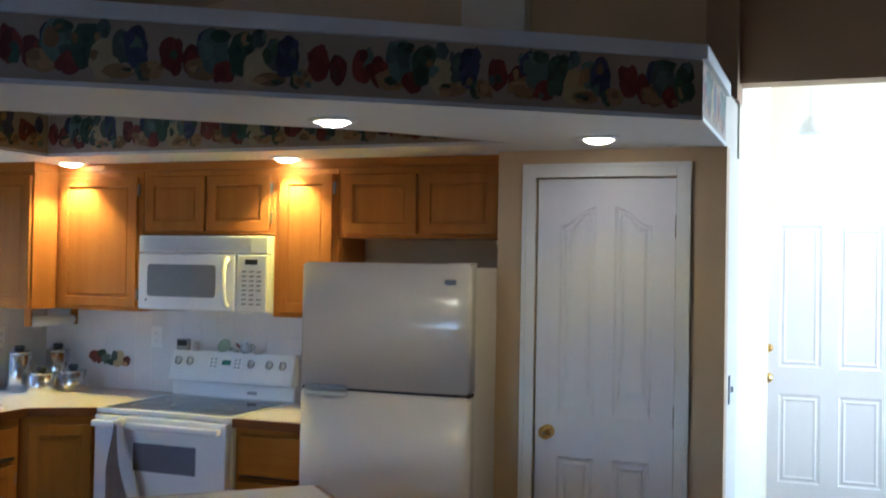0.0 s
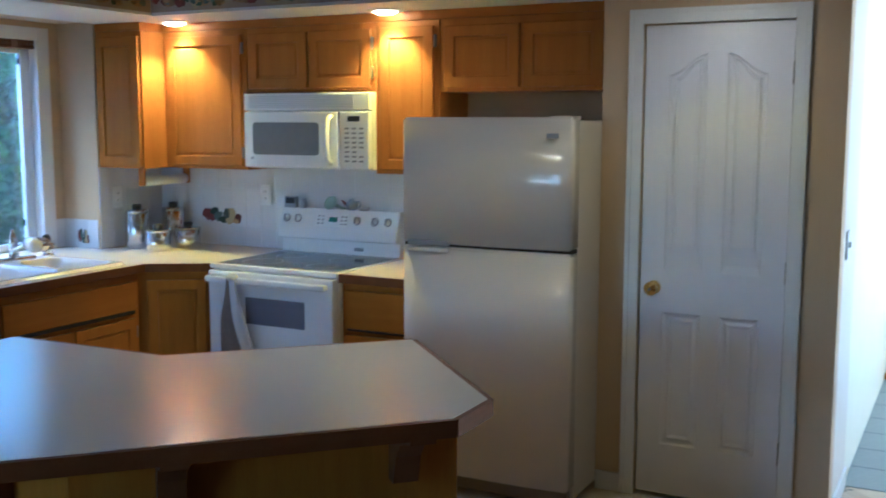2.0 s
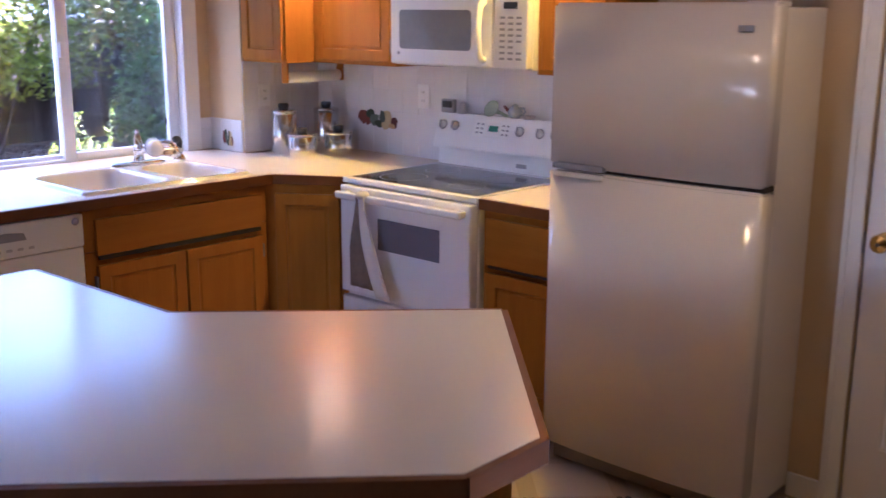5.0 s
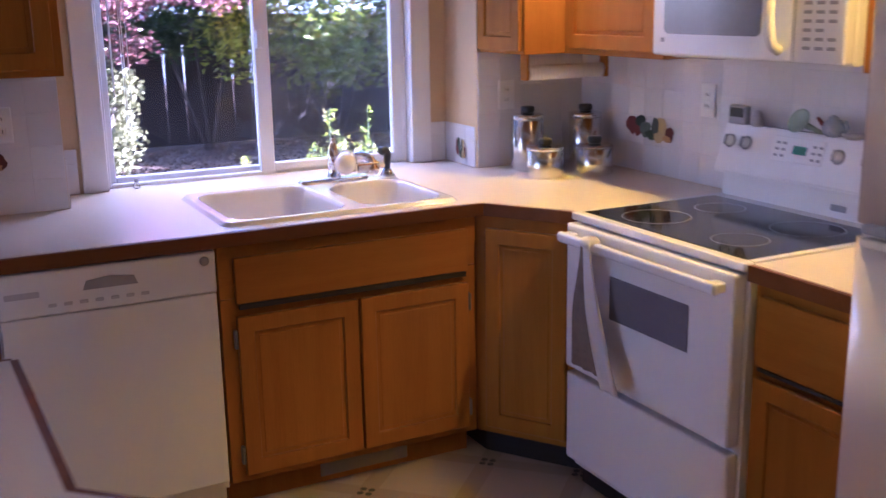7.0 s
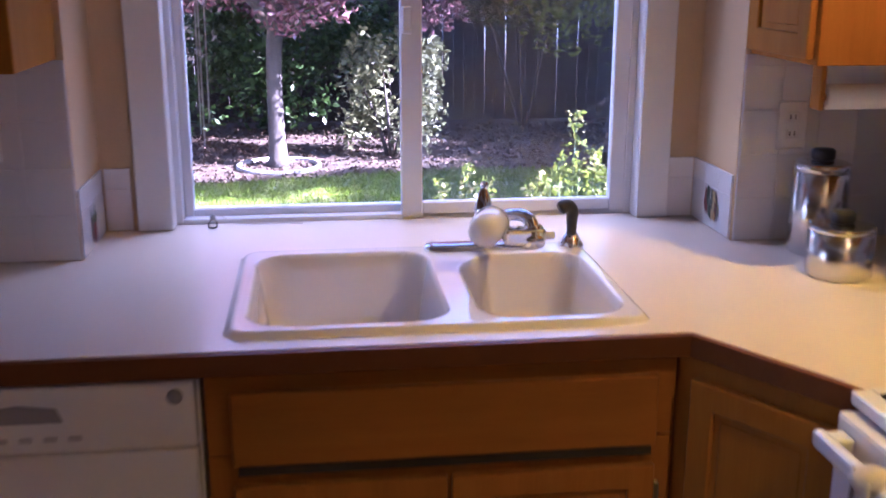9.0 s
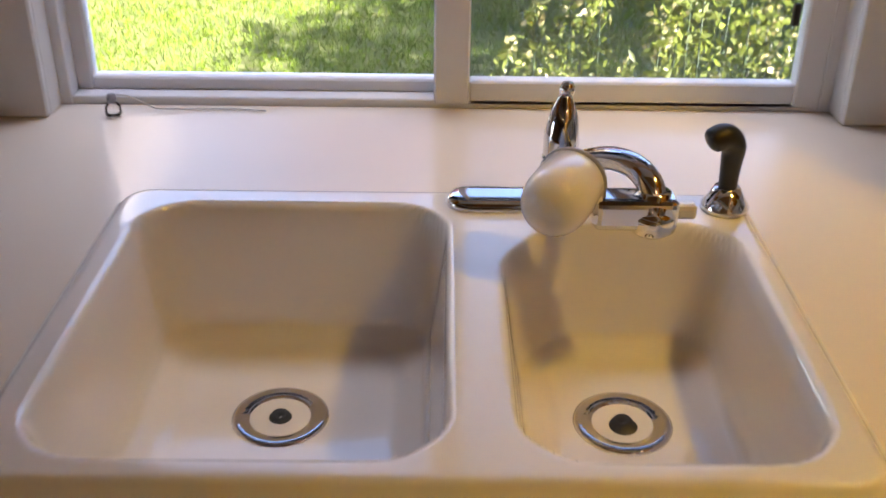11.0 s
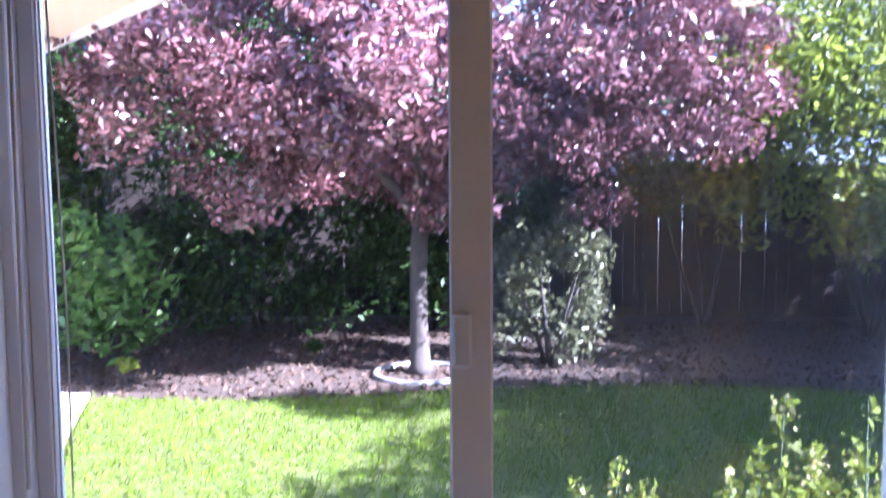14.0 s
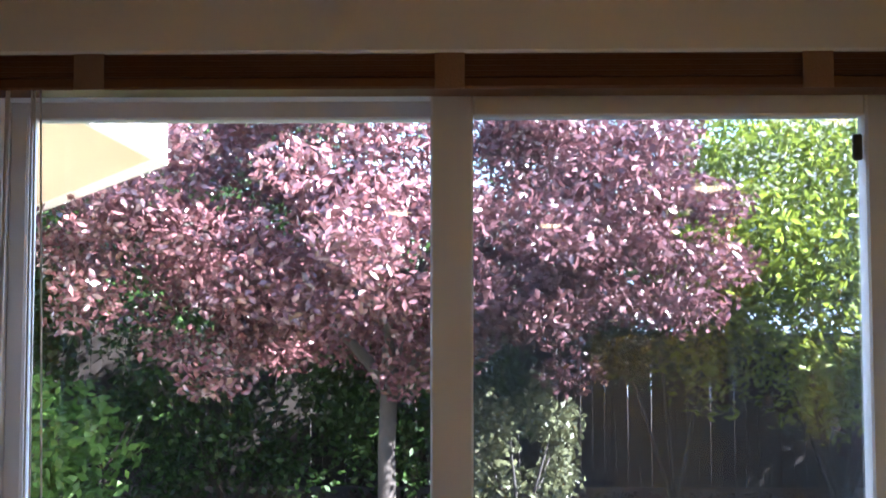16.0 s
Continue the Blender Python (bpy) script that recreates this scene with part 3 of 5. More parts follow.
def cabinet(name, at, w, d, h, doors, label, group="wall cabinets", toe=0.0, drawers=(), hinges=None, gap=0.014):
    """A face-framed oak box. doors: (x0, x1, z0, z1) in the box's own face."""
    t = thing(name, at, label, "cabinet", group)
    bm = B()
    if toe:
        box(bm, 0, w, 0.0, d, toe, h, 0.002)
        box(bm, 0.003, w - 0.003, 0.075, d, 0.0, toe, 0.0)
    else:
        box(bm, 0, w, 0.0, d, 0, h, 0.002)
    part("body", bm, OAK, t)
    for i, (x0, x1, z0, z1) in enumerate(doors):
        cabinet_door(t, x0, x1, z0, z1, hinge=(hinges[i] if hinges else ""))
    for x0, x1, z0, z1 in drawers:
        dr = part("drawer_front", bx(x0, x1, -0.019, 0.0, z0, z1, 0.005, 2), OAKX, t)
        # Dark strip painted as the shade of the finger groove.
        part("finger_groove", bx(x0 + 0.01, x1 - 0.01, -0.0195, -0.004, z0 - 0.010, z0 - 0.001), SHADOW, dr, "dark strip drawn as shade in the finger groove under the drawer front")
    return t


UZ, UH = 1.37, 0.735
ea = E_WALL
# wall cabinets on the range wall
cabinet("wall_cabinet", pose(0.99, -0.335, UZ, 0, 0, ea), 0.565, 0.305, UH, [(0.035, 0.535, 0.02, UH - 0.03)], "honey oak wall cabinet with one framed door", hinges=["r"])
cabinet("wall_cabinet", pose(0.99, -0.902, UZ + 0.405, 0, 0, ea), 0.786, 0.305, UH - 0.405, [(0.025, 0.385, 0.018, 0.30), (0.400, 0.765, 0.018, 0.30)], "short honey oak wall cabinet over the microwave", hinges=["", "r"])
cabinet("wall_cabinet", pose(0.99, -1.690, UZ, 0, 0, ea), 0.352, 0.305, UH, [(0.03, 0.325, 0.02, UH - 0.03)], "narrow honey oak wall cabinet beside the microwave", hinges=["r"])
cabinet("wall_cabinet", pose(0.99, -2.044, UZ + 0.395, 0, 0, ea), 0.838, 0.305, UH - 0.395, [(0.03, 0.41, 0.018, 0.305), (0.43, 0.81, 0.018, 0.305)], "short honey oak wall cabinet over the refrigerator")
# corner wall cabinet: its end panel faces the window
corner = thing("corner_wall_cabinet", pose(0, 0, UZ), "honey oak corner wall cabinet with a panelled end", "cabinet", "wall cabinets")
part("body", bx(0.818, 1.298, -0.332, -0.002, 0, UH, 0.002), OAK, corner)
fr, pa = B(), B()
framed_panel(fr, pa, 0.0, 0.305, 0.012, UH - 0.03, 0.0)
for bm in (fr, pa):
    bmesh.ops.transform(bm, matrix=pose(0.799, -0.015, 0, 0, 0, ea), verts=bm.verts)
endp = part("end_panel", fr, OAK, corner)
part("panel", pa, OAK, endp)
# wall cabinets left of the window
cabinet("wall_cabinet", pose(-1.52, -0.332, UZ), 0.76, 0.33, UH, [(0.03, 0.375, 0.02, UH - 0.03), (0.39, 0.735, 0.02, UH - 0.03)], "honey oak wall cabinet with two framed doors")
cabinet("wall_cabinet", pose(-2.30, -0.332, UZ), 0.76, 0.33, UH, [(0.03, 0.375, 0.02, UH - 0.03), (0.39, 0.735, 0.02, UH - 0.03)], "honey oak wall cabinet with two framed doors")

oak_fill = B()
box(oak_fill, 0.986, 1.298, -2.883, -0.334, 2.1055, 2.1495, 0.002), box(oak_fill, 0.814, 1.298, -0.3335, -0.002, 2.1055, 2.1495, 0.002)
structure("trim_cabinet_top", oak_fill, OAKY, "honey oak filler strip between wall cabinets and soffit", "trim")
# base cabinets along the window wall
CT, CH = 0.875, 0.10
cabinet("sink_base_cabinet", pose(-0.418, -0.605, 0), 0.878, 0.595, 0.70, [(0.045, 0.440, 0.125, 0.645), (0.448, 0.840, 0.125, 0.645)], "honey oak sink base cabinet with two doors", "base cabinets", CH, hinges=["l", "r"])
apron = thing("sink_apron", pose(-0.418, -0.605, 0), "honey oak false drawer front under the sink edge", "cabinet", "base cabinets")
part("rail", bx(0, 0.878, 0, 0.03, 0.7015, 0.8745, 0.002), OAKX, apron)
part("false_front", bx(0.045, 0.840, -0.019, -0.0005, 0.685, 0.83, 0.005, 2), OAKX, apron)
# Groove shade under the false front, drawn as a dark strip.
part("finger_groove", bx(0.055, 0.83, -0.0195, -0.002, 0.668, 0.6845), SHADOW, apron, "dark strip drawn as shade in the finger groove")
cabinet("base_cabinet", pose(-2.30, -0.605, 0), 1.265, 0.60, CT - 0.0005, [(0.03, 0.41, 0.125, 0.645), (0.43, 0.82, 0.125, 0.645), (0.84, 1.225, 0.125, 0.645)], "honey oak base cabinet with drawers over doors", "base cabinets", CH, [(0.03, 0.41, 0.675, 0.84), (0.43, 0.82, 0.675, 0.84), (0.84, 1.225, 0.675, 0.84)])
# angled corner base cabinet
ax, ay, ex, ey = 0.463, -0.607, 0.668, -0.914
aw = math.hypot(ex - ax, ey - ay)
at_angle = math.degrees(math.atan2(ey - ay, ex - ax))
ang = thing("angled_corner_cabinet", pose(ax, ay, 0, 0, 0, at_angle), "honey oak angled corner base cabinet", "cabinet", "base cabinets")
inv = pose(ax, ay, 0, 0, 0, at_angle).inverted()


part("body", into(prism(B(), [(ax, ay), (ex, ey), (1.296, ey), (1.296, -0.004), (ax, -0.004)], CH, CT - 0.0005), inv), OAK, ang)
# Toe kick coloured near black: its shade is in the colour.
part("toe_kick", into(prism(B(), [(ax + 0.05, ay + 0.03), (ex + 0.05, ey + 0.03), (1.296, ey), (1.296, -0.03), (ax + 0.05, -0.03)], 0, CH - 0.001), inv), SHADOW, ang, "recessed toe kick with shade put into its colour")
cabinet_door(ang, 0.04, aw - 0.035, 0.125, 0.83)
cabinet("base_cabinet", pose(0.668, -1.694, 0, 0, 0, ea), 0.40, 0.62, CT - 0.0005, [(0.025, 0.375, 0.125, 0.625)], "honey oak base cabinet with a drawer beside the range", "base cabinets", CH, [(0.025, 0.375, 0.655, 0.84)])
structure("trim_toe_vent", bx(-0.10, 0.22, -0.5335, -0.5305, 0.02, 0.085, 0.001), HINGE, "brown toe-kick heating vent", "vent")

# ---- countertop ----
SX0, SX1, SY0, SY1 = -0.385, 0.422, -0.583, -0.005
top = thing("countertop", pose(0, 0, 0), "cream laminate countertop with an oak front edge", "countertop")
outline = [(-2.30, -0.002), (-2.30, -0.630), (0.476, -0.630), (0.660, -0.921), (XR - 0.003, -0.921), (XR - 0.003, -0.002), (RX1 - 0.003, -0.002), (RX1 - 0.003, RY - 0.002), (0.660, RY - 0.002), (0.660, 0.316), (-0.59, 0.316), (-0.59, RY - 0.002), (RX0 + 0.003, RY - 0.002), (RX0 + 0.003, -0.002)]
part("worktop", prism(B(), outline, 0.876, 0.915, [round_rect(SX0 + 0.02, SX1 - 0.02, SY0 + 0.02, SY1 - 0.02, 0.03)]), LAMINATE, top)


def edge_strip(bm, pts, z0, z1, out):
    for p, q in zip(pts, pts[1:]):
        p, q = Vector(p), Vector(q)
        d = (q - p).normalized()
        nrm = Vector((d.y, -d.x))
        prism(bm, [tuple(p - d * 0.002), tuple(q + d * 0.002), tuple(q + d * 0.004 + nrm * out), tuple(p - d * 0.004 + nrm * out)], z0, z1)
    return bm


part("oak_edge", edge_strip(B(), [(-2.30, -0.630), (0.476, -0.630), (0.660, -0.921)], 0.872, 0.913, 0.014), OAKD, top, "dark-stained oak front edge")
top2 = thing("countertop", pose(0, 0, 0), "small cream laminate countertop between range and refrigerator", "countertop")
part("worktop", prism(B(), [(0.652, -1.694), (XR - 0.003, -1.694), (XR - 0.003, -2.098), (0.652, -2.098)][::-1], 0.876, 0.915), LAMINATE, top2)
part("oak_edge", edge_strip(B(), [(0.652, -1.694), (0.652, -2.098)], 0.872, 0.913, 0.014), OAKD, top2, "dark-stained oak front edge")

# ---- sink ----
def rr_sdf(x, y, x0, x1, y0, y1, r):
    qx, qy = abs(x - (x0 + x1) / 2) - (x1 - x0) / 2 + r, abs(y - (y0 + y1) / 2) - (y1 - y0) / 2 + r
    return math.hypot(max(qx, 0), max(qy, 0)) + min(max(qx, qy), 0) - r


def smooth(v):
    v = max(0.0, min(1.0, v))
    return v * v * (3 - 2 * v)


BOWLS = [(-0.345, 0.040, -0.545, -0.055, 0.19), (0.097, 0.385, -0.545, -0.150, 0.17)]


def bowl_two_back(x):
    return -0.150 + 0.05 * smooth((x - 0.10) / 0.10)


def sink_z(x, y):
    e = rr_sdf(x, y, SX0, SX1, SY0, SY1, 0.045)
    z = 0.9155 + 0.0125 * smooth(-e / 0.016)
    drop = 0.0
    for i, (x0, x1, y0, y1, dep) in enumerate(BOWLS):
        yb = bowl_two_back(x) if i else y1
        s = -rr_sdf(x, y, x0, x1, y0, yb, 0.075)
        if s > 0:
            cx, cy = (x0 + x1) / 2, (y0 + y1) / 2 + 0.05
            drop = max(drop, dep * (0.86 * smooth(s / 0.030) ** 0.8 + 0.10 * smooth((s - 0.02) / 0.05)) + 0.004 * smooth(1 - math.hypot(x - cx, y - cy) / 0.2))
    return z - drop


sink = thing("sink", pose(0, 0, 0), "white porcelain double-bowl sink set in the countertop", "sink")
nx, ny = 168, 120
xs = np.linspace(SX0, SX1, nx)
ys = np.linspace(SY0, SY1, ny)
co, fa = [], []
keep = {}
for j, y in enumerate(ys):
    for i, x in enumerate(xs):
        if rr_sdf(x, y, SX0, SX1, SY0, SY1, 0.045) < 0.004:
            keep[i, j] = len(co)
            co.append((x, y, sink_z(x, y)))
for j in range(ny - 1):
    for i in range(nx - 1):
        q = [(i, j), (i + 1, j), (i + 1, j + 1), (i, j + 1)]
        if all(c in keep for c in q):
            fa.append([keep[c] for c in q])
me = bpy.data.meshes.new("basin")
me.from_pydata(co, [], fa)
me.polygons.foreach_set("use_smooth", [True] * len(fa))
me.materials.append(PORCELAIN)
basin = new("basin", me)
basin.parent = sink
for bxx, byy, bz in ((-0.158, -0.25, 0.737), (0.240, -0.28, 0.757)):
    dr = part("drain", lathe(B(), [(0.0, 0.001), (0.026, 0.001), (0.030, 0.003), (0.036, 0.009), (0.052, 0.012), (0.057, 0.010), (0.058, 0.004)], 28, (bxx, byy, bz - 0.004)), CHROME, sink, "chrome sink drain")
    part("strainer", lathe(B(), [(0.0, 0.006), (0.010, 0.012), (0.014, 0.006), (0.034, 0.0055), (0.035, 0.004)], 20, (bxx, byy, bz - 0.002)), BLACK, dr, "dark strainer basket")

# ---- faucet, sprayer ----
fz = 0.928
faucet = thing("faucet", pose(0, 0, fz), "chrome single-lever kitchen faucet", "faucet")
bp = B()
levels = [(0.0, 0.0), (0.0, 0.006), (0.003, 0.011), (0.009, 0.014), (0.018, 0.0152)]
loops_ = [[bp.verts.new((x, y, h)) for x, y in round_rect(0.036 + g, 0.308 - g, -0.079 + g, -0.021 - g, 0.0285 - g, 8)] for g, h in levels]
for a_, b_ in zip(loops_, loops_[1:]):
    for i in range(len(a_)):
        bp.faces.new((a_[i], a_[(i + 1) % len(a_)], b_[(i + 1) % len(a_)], b_[i])).smooth = True
bp.faces.new(loops_[-1])
part("base_plate", bp, CHROME, faucet)
# squat valve body at the plate's end with a lever that leans to the bowl
part("valve_body", lathe(B(), [(0.026, 0.010), (0.026, 0.022), (0.023, 0.026), (0.022, 0.060), (0.024, 0.064), (0.022, 0.068), (0.0, 0.069)], 24, (0.176, -0.050, 0)), CHROME, faucet)
part("spout", sweep(B(), [(0.176, -0.055, 0.052), (0.198, -0.088, 0.076), (0.222, -0.124, 0.096), (0.243, -0.160, 0.104), (0.258, -0.188, 0.097), (0.264, -0.200, 0.080)], [0.0135, 0.0135, 0.0140, 0.0145, 0.015, 0.015], 18, 0, 4), CHROME, faucet)
part("lever_stem", sweep(B(), [(0.176, -0.050, 0.066), (0.176, -0.049, 0.090), (0.177, -0.046, 0.115), (0.178, -0.043, 0.135), (0.179, -0.041, 0.143)], [0.022, 0.022, 0.018, 0.011, 0.007], 20, 0, 4), CHROME, faucet)
part("lever_tip", lathe(B(), [(0.0, -0.01), (0.009, -0.006), (0.010, 0.002), (0.007, 0.009), (0.0, 0.011)], 14, (0.180, -0.040, 0.148)), CHROME, faucet)
filt = thing("faucet_filter", pose(0, 0, fz), "white plastic water filter mounted on the faucet spout", "water filter")
AX = (0.42, 0.90, 0.05)
part("filter_body", lathe(B(), [(0.0, -0.055), (0.015, -0.053), (0.026, -0.047), (0.034, -0.036), (0.038, -0.020), (0.039, 0.030), (0.037, 0.034)], 30, (0.160, -0.210, 0.090), AX), PORCELAIN, filt)
part("collar", lathe(B(), [(0.0, 0.031), (0.040, 0.031), (0.040, 0.038), (0.036, 0.041), (0.0, 0.041)], 26, (0.160, -0.210, 0.090), AX), GREY, filt, "grey filter collar")
db = part("switch_body", lathe(B(), [(0.0, 0.022), (0.020, 0.022), (0.027, 0.028), (0.029, 0.046), (0.026, 0.050), (0.023, 0.053), (0.023, 0.060), (0.018, 0.063), (0.018, 0.072), (0.0, 0.073)], 22, (0.264, -0.199, 0.018)), CHROME, filt, "chrome diverter body")
part("arm", bx(0.196, 0.290, -0.220, -0.178, 0.048, 0.086, 0.009, 3), CHROME, filt, "chrome arm to the filter")
part("switch_lever", bx(0.288, 0.312, -0.208, -0.190, 0.058, 0.076, 0.005, 2), PORCELAIN, filt, "cream switch lever")
spray = thing("side_sprayer", pose(0.386, -0.058, fz), "black sink sprayer in a chrome base", "sprayer")
part("base_ring", lathe(B(), [(0.030, 0.0), (0.030, 0.006), (0.022, 0.018), (0.016, 0.030), (0.0, 0.030)], 22), CHROME, spray)
part("handle", sweep(B(), [(0, 0, 0.022), (0.0, 0, 0.045), (0.0, 0, 0.066), (0.0, -0.001, 0.082), (-0.005, -0.003, 0.093), (-0.013, -0.006, 0.099), (-0.022, -0.009, 0.099), (-0.030, -0.011, 0.096), (-0.034, -0.012, 0.094), (-0.036, -0.0125, 0.093)], [0.011, 0.012, 0.0135, 0.015, 0.016, 0.0165, 0.0165, 0.0155, 0.011, 0.003], 20, 0, 4), BLACK, spray)

# ---- dishwasher ----
dw = thing("dishwasher", pose(-1.032, -0.628, 0), "white built-in dishwasher under the countertop", "dishwasher")
part("body", bx(0.0, 0.606, 0.03, 0.60, 0.09, 0.868), WHITE, dw)
part("door", bx(0.004, 0.602, 0.0, 0.03, 0.12, 0.735, 0.006, 2), WHITE, dw)
cp = part("control_panel", bx(0.004, 0.602, -0.010, 0.03, 0.738, 0.865, 0.008, 3), WHITE, dw)
part("latch_handle", into(prism(B(), [(0.225, 0.80), (0.375, 0.80), (0.365, 0.825), (0.30, 0.833), (0.235, 0.825)], 0.0, 0.006), Matrix.Translation((0, -0.0095, 0)) @ Matrix.Rotation(radians(90), 4, "X")), GREY, cp, "grey recessed latch")
part("badge", bx(0.02, 0.11, -0.0115, -0.009, 0.795, 0.812), PALEGREY, cp, "pale grey badge plate")
part("dial", lathe(B(), [(0.014, 0), (0.014, 0.004), (0.011, 0.007), (0.0, 0.008)], 18, (0.568, -0.010, 0.838), (0, -1, 0)), GREY, cp, "round grey button")
for i in range(7):
    part("button", bx(0.13 + i * 0.042, 0.152 + i * 0.042, -0.012, -0.009, 0.762, 0.772, 0.001), PALEGREY, cp)
part("kick_plate", bx(0.006, 0.60, 0.05, 0.07, 0.0, 0.115), WHITE, dw)

# ---- range ----
rg = thing("range", pose(0.640, -0.927, 0, 0, 0, ea), "white electric range with a black glass cooktop", "range")
RW = 0.758
part("body", bx(0.0, RW, 0.012, 0.628, 0.06, 0.90, 0.003), WHITE, rg)
cf = B()
box(cf, -0.002, RW + 0.002, -0.012, 0.024, 0.893, 0.918, 0.005, 2), box(cf, -0.002, RW + 0.002, 0.545, 0.600, 0.897, 0.9178)
box(cf, -0.002, 0.022, 0.024, 0.545, 0.897, 0.9178), box(cf, RW - 0.022, RW + 0.002, 0.024, 0.545, 0.897, 0.9178)
part("cooktop_frame", cf, WHITE, rg)
gl = part("glass_top", bx(0.023, RW - 0.023, 0.025, 0.544, 0.901, 0.9185), BLACKGLASS, rg)
for ux, uy, ur in ((0.20, 0.16, 0.105), (0.56, 0.16, 0.08), (0.20, 0.41, 0.08), (0.56, 0.41, 0.105)):
    part("burner_ring", lathe(B(), [(ur - 0.004, 0.0), (ur - 0.004, 0.0006), (ur, 0.0006), (ur, 0.0)], 40, (ux, uy, 0.9186), cap=False), GREY, gl, "faint grey burner ring")
bg = B()
vs = [(0.590, 0.918), (0.640, 0.918), (0.640, 1.155), (0.600, 1.158), (0.552, 1.012), (0.552, 0.998), (0.597, 0.990)]
f0 = [bg.verts.new((0.004, a, b)) for a, b in vs]
f1 = [bg.verts.new((RW - 0.004, a, b)) for a, b in vs]
bg.faces.new(f0), bg.faces.new(f1[::-1])
for i in range(len(vs)):
    bg.faces.new((f0[i], f1[i], f1[(i + 1) % len(vs)], f0[(i + 1) % len(vs)]))
bmesh.ops.recalc_face_normals(bg, faces=bg.faces)
bmesh.ops.bevel(bg, geom=bg.edges[:], offset=0.004, segments=2, affect="EDGES")
back = part("backguard", bg, WHITE, rg)
lean = radians(-18)
for kx in (0.048, 0.122, 0.50, 0.61, 0.69):
    on_face = Matrix.Translation((kx, 0.5805, 1.102)) @ Matrix.Rotation(lean, 4, "X")
    kn = part("knob", into(lathe(B(), [(0.018, 0), (0.017, 0.010), (0.015, 0.013), (0.013, 0.020), (0.0, 0.022)], 18, (0, 0, 0), (0, -1, 0)), on_face), WHITE, back, "white control knob")
    part("knob_skirt", into(lathe(B(), [(0.0, 0.0), (0.023, 0.0), (0.023, 0.0022), (0.0, 0.0022)], 22, (0, 0, 0), (0, -1, 0)), on_face), GREY, kn, "grey printed dial ring")
    part("knob_grip", into(bx(-0.005, 0.005, -0.027, -0.015, -0.017, 0.017, 0.002), on_face), GREY, kn, "grey knob grip")
clock_face = Matrix.Translation((0, 0.5805, 1.102)) @ Matrix.Rotation(lean, 4, "X")
part("clock_panel", into(bx(0.235, 0.445, -0.002, 0.003, -0.038, 0.038, 0.001), clock_face), TRIM, back, "pale clock panel")
part("clock_display", into(bx(0.325, 0.378, -0.0040, 0.0, -0.012, 0.014), clock_face), LED, back, "lit green clock display")
for r_ in range(3):
    for c_ in (0.252, 0.278, 0.400, 0.424):
        part("key_print", into(bx(c_, c_ + 0.014, -0.0032, 0.0, -0.026 + r_ * 0.020, -0.018 + r_ * 0.020), clock_face), GREY, back, "grey key print")
part("badge", bx(0.476, 0.532, 0.588, 0.598, 0.940, 0.958), GREY, back, "grey badge plate")
od = part("oven_door", bx(0.006, RW - 0.006, -0.035, 0.012, 0.418, 0.888, 0.008, 2), WHITE, rg)
part("oven_window", bx(0.238, 0.590, -0.0375, -0.034, 0.635, 0.768, 0.002), OVENGLASS, od, "grey oven window")
hd = B()
box(hd, 0.022, RW - 0.022, -0.085, -0.062, 0.835, 0.868, 0.010, 3)
box(hd, 0.03, 0.07, -0.068, -0.034, 0.838, 0.865, 0.004), box(hd, RW - 0.07, RW - 0.03, -0.068, -0.034, 0.838, 0.865, 0.004)
part("handle", hd, WHITE, od)
part("storage_drawer", bx(0.006, RW - 0.006, -0.030, 0.012, 0.100, 0.398, 0.008, 2), WHITE, rg)
part("kick", bx(0.02, RW - 0.02, 0.03, 0.06, 0.0, 0.085), BLACK, rg)

# tea towel hung over the oven handle
tw = thing("tea_towel", pose(0.640, -0.927, 0, 0, 0, ea), "pale printed tea towel hanging from the oven handle", "towel")


def cloth(bm, rows, th=0.004):
    """Sheet through rows of points, given a little thickness."""
    g = [[bm.verts.new(p) for p in r] for r in rows]
    for a, b in zip(g, g[1:]):
        for i in range(len(a) - 1):
            bm.faces.new((a[i], a[i + 1], b[i + 1], b[i])).smooth = True
    bmesh.ops.recalc_face_normals(bm, faces=bm.faces)
    bmesh.ops.solidify(bm, geom=bm.faces[:], thickness=th)
    return bm


rows = []
for j in range(15):
    s = j / 14
    zz = 0.872 - 0.40 * s
    half = 0.020 + 0.050 * smooth(s * 1.5)
    rows.append([(0.185 + 0.01 * s + half * (i / 8 * 2 - 1), -0.092 + 0.004 * math.sin(i * 1.9 + s * 3) * s, zz) for i in range(9)])
part("front_fall", cloth(B(), rows), CLOTHP, tw, "dark printed front of the towel")
rows = []
for j in range(16):
    s = j / 15
    zz = 0.874 - 0.43 * s
    half = 0.016 + 0.022 * smooth(s * 1.6)
    rows.append([(0.205 + 0.13 * s ** 1.6 + half * (i / 6 * 2 - 1), -0.100 - 0.006 * math.sin(i * 1.3 + s * 2) * s, zz) for i in range(7)])
part("side_fold", cloth(B(), rows), CLOTH, tw, "pale folded edge of the towel")
part("knot", into(lathe(B(), [(0, -0.026), (0.018, -0.018), (0.026, 0.0), (0.018, 0.018), (0, 0.026)], 12), Matrix.Translation((0.197, -0.082, 0.868)) @ Matrix.Diagonal((1.1, 1.3, 0.8, 1))), CLOTH, tw)

# ---- microwave ----
mw = thing("microwave", pose(0.940, -0.926, 1.386, 0, 0, ea), "white over-the-range microwave under an oak cabinet", "microwave")
MW_W, MW_H = 0.762, 0.382
part("body", bx(0, MW_W, 0.02, 0.356, 0, MW_H, 0.004), WHITE, mw)
md = part("door", bx(0.0, 0.585, -0.018, 0.02, 0.004, 0.290, 0.010, 3), WHITE, mw)
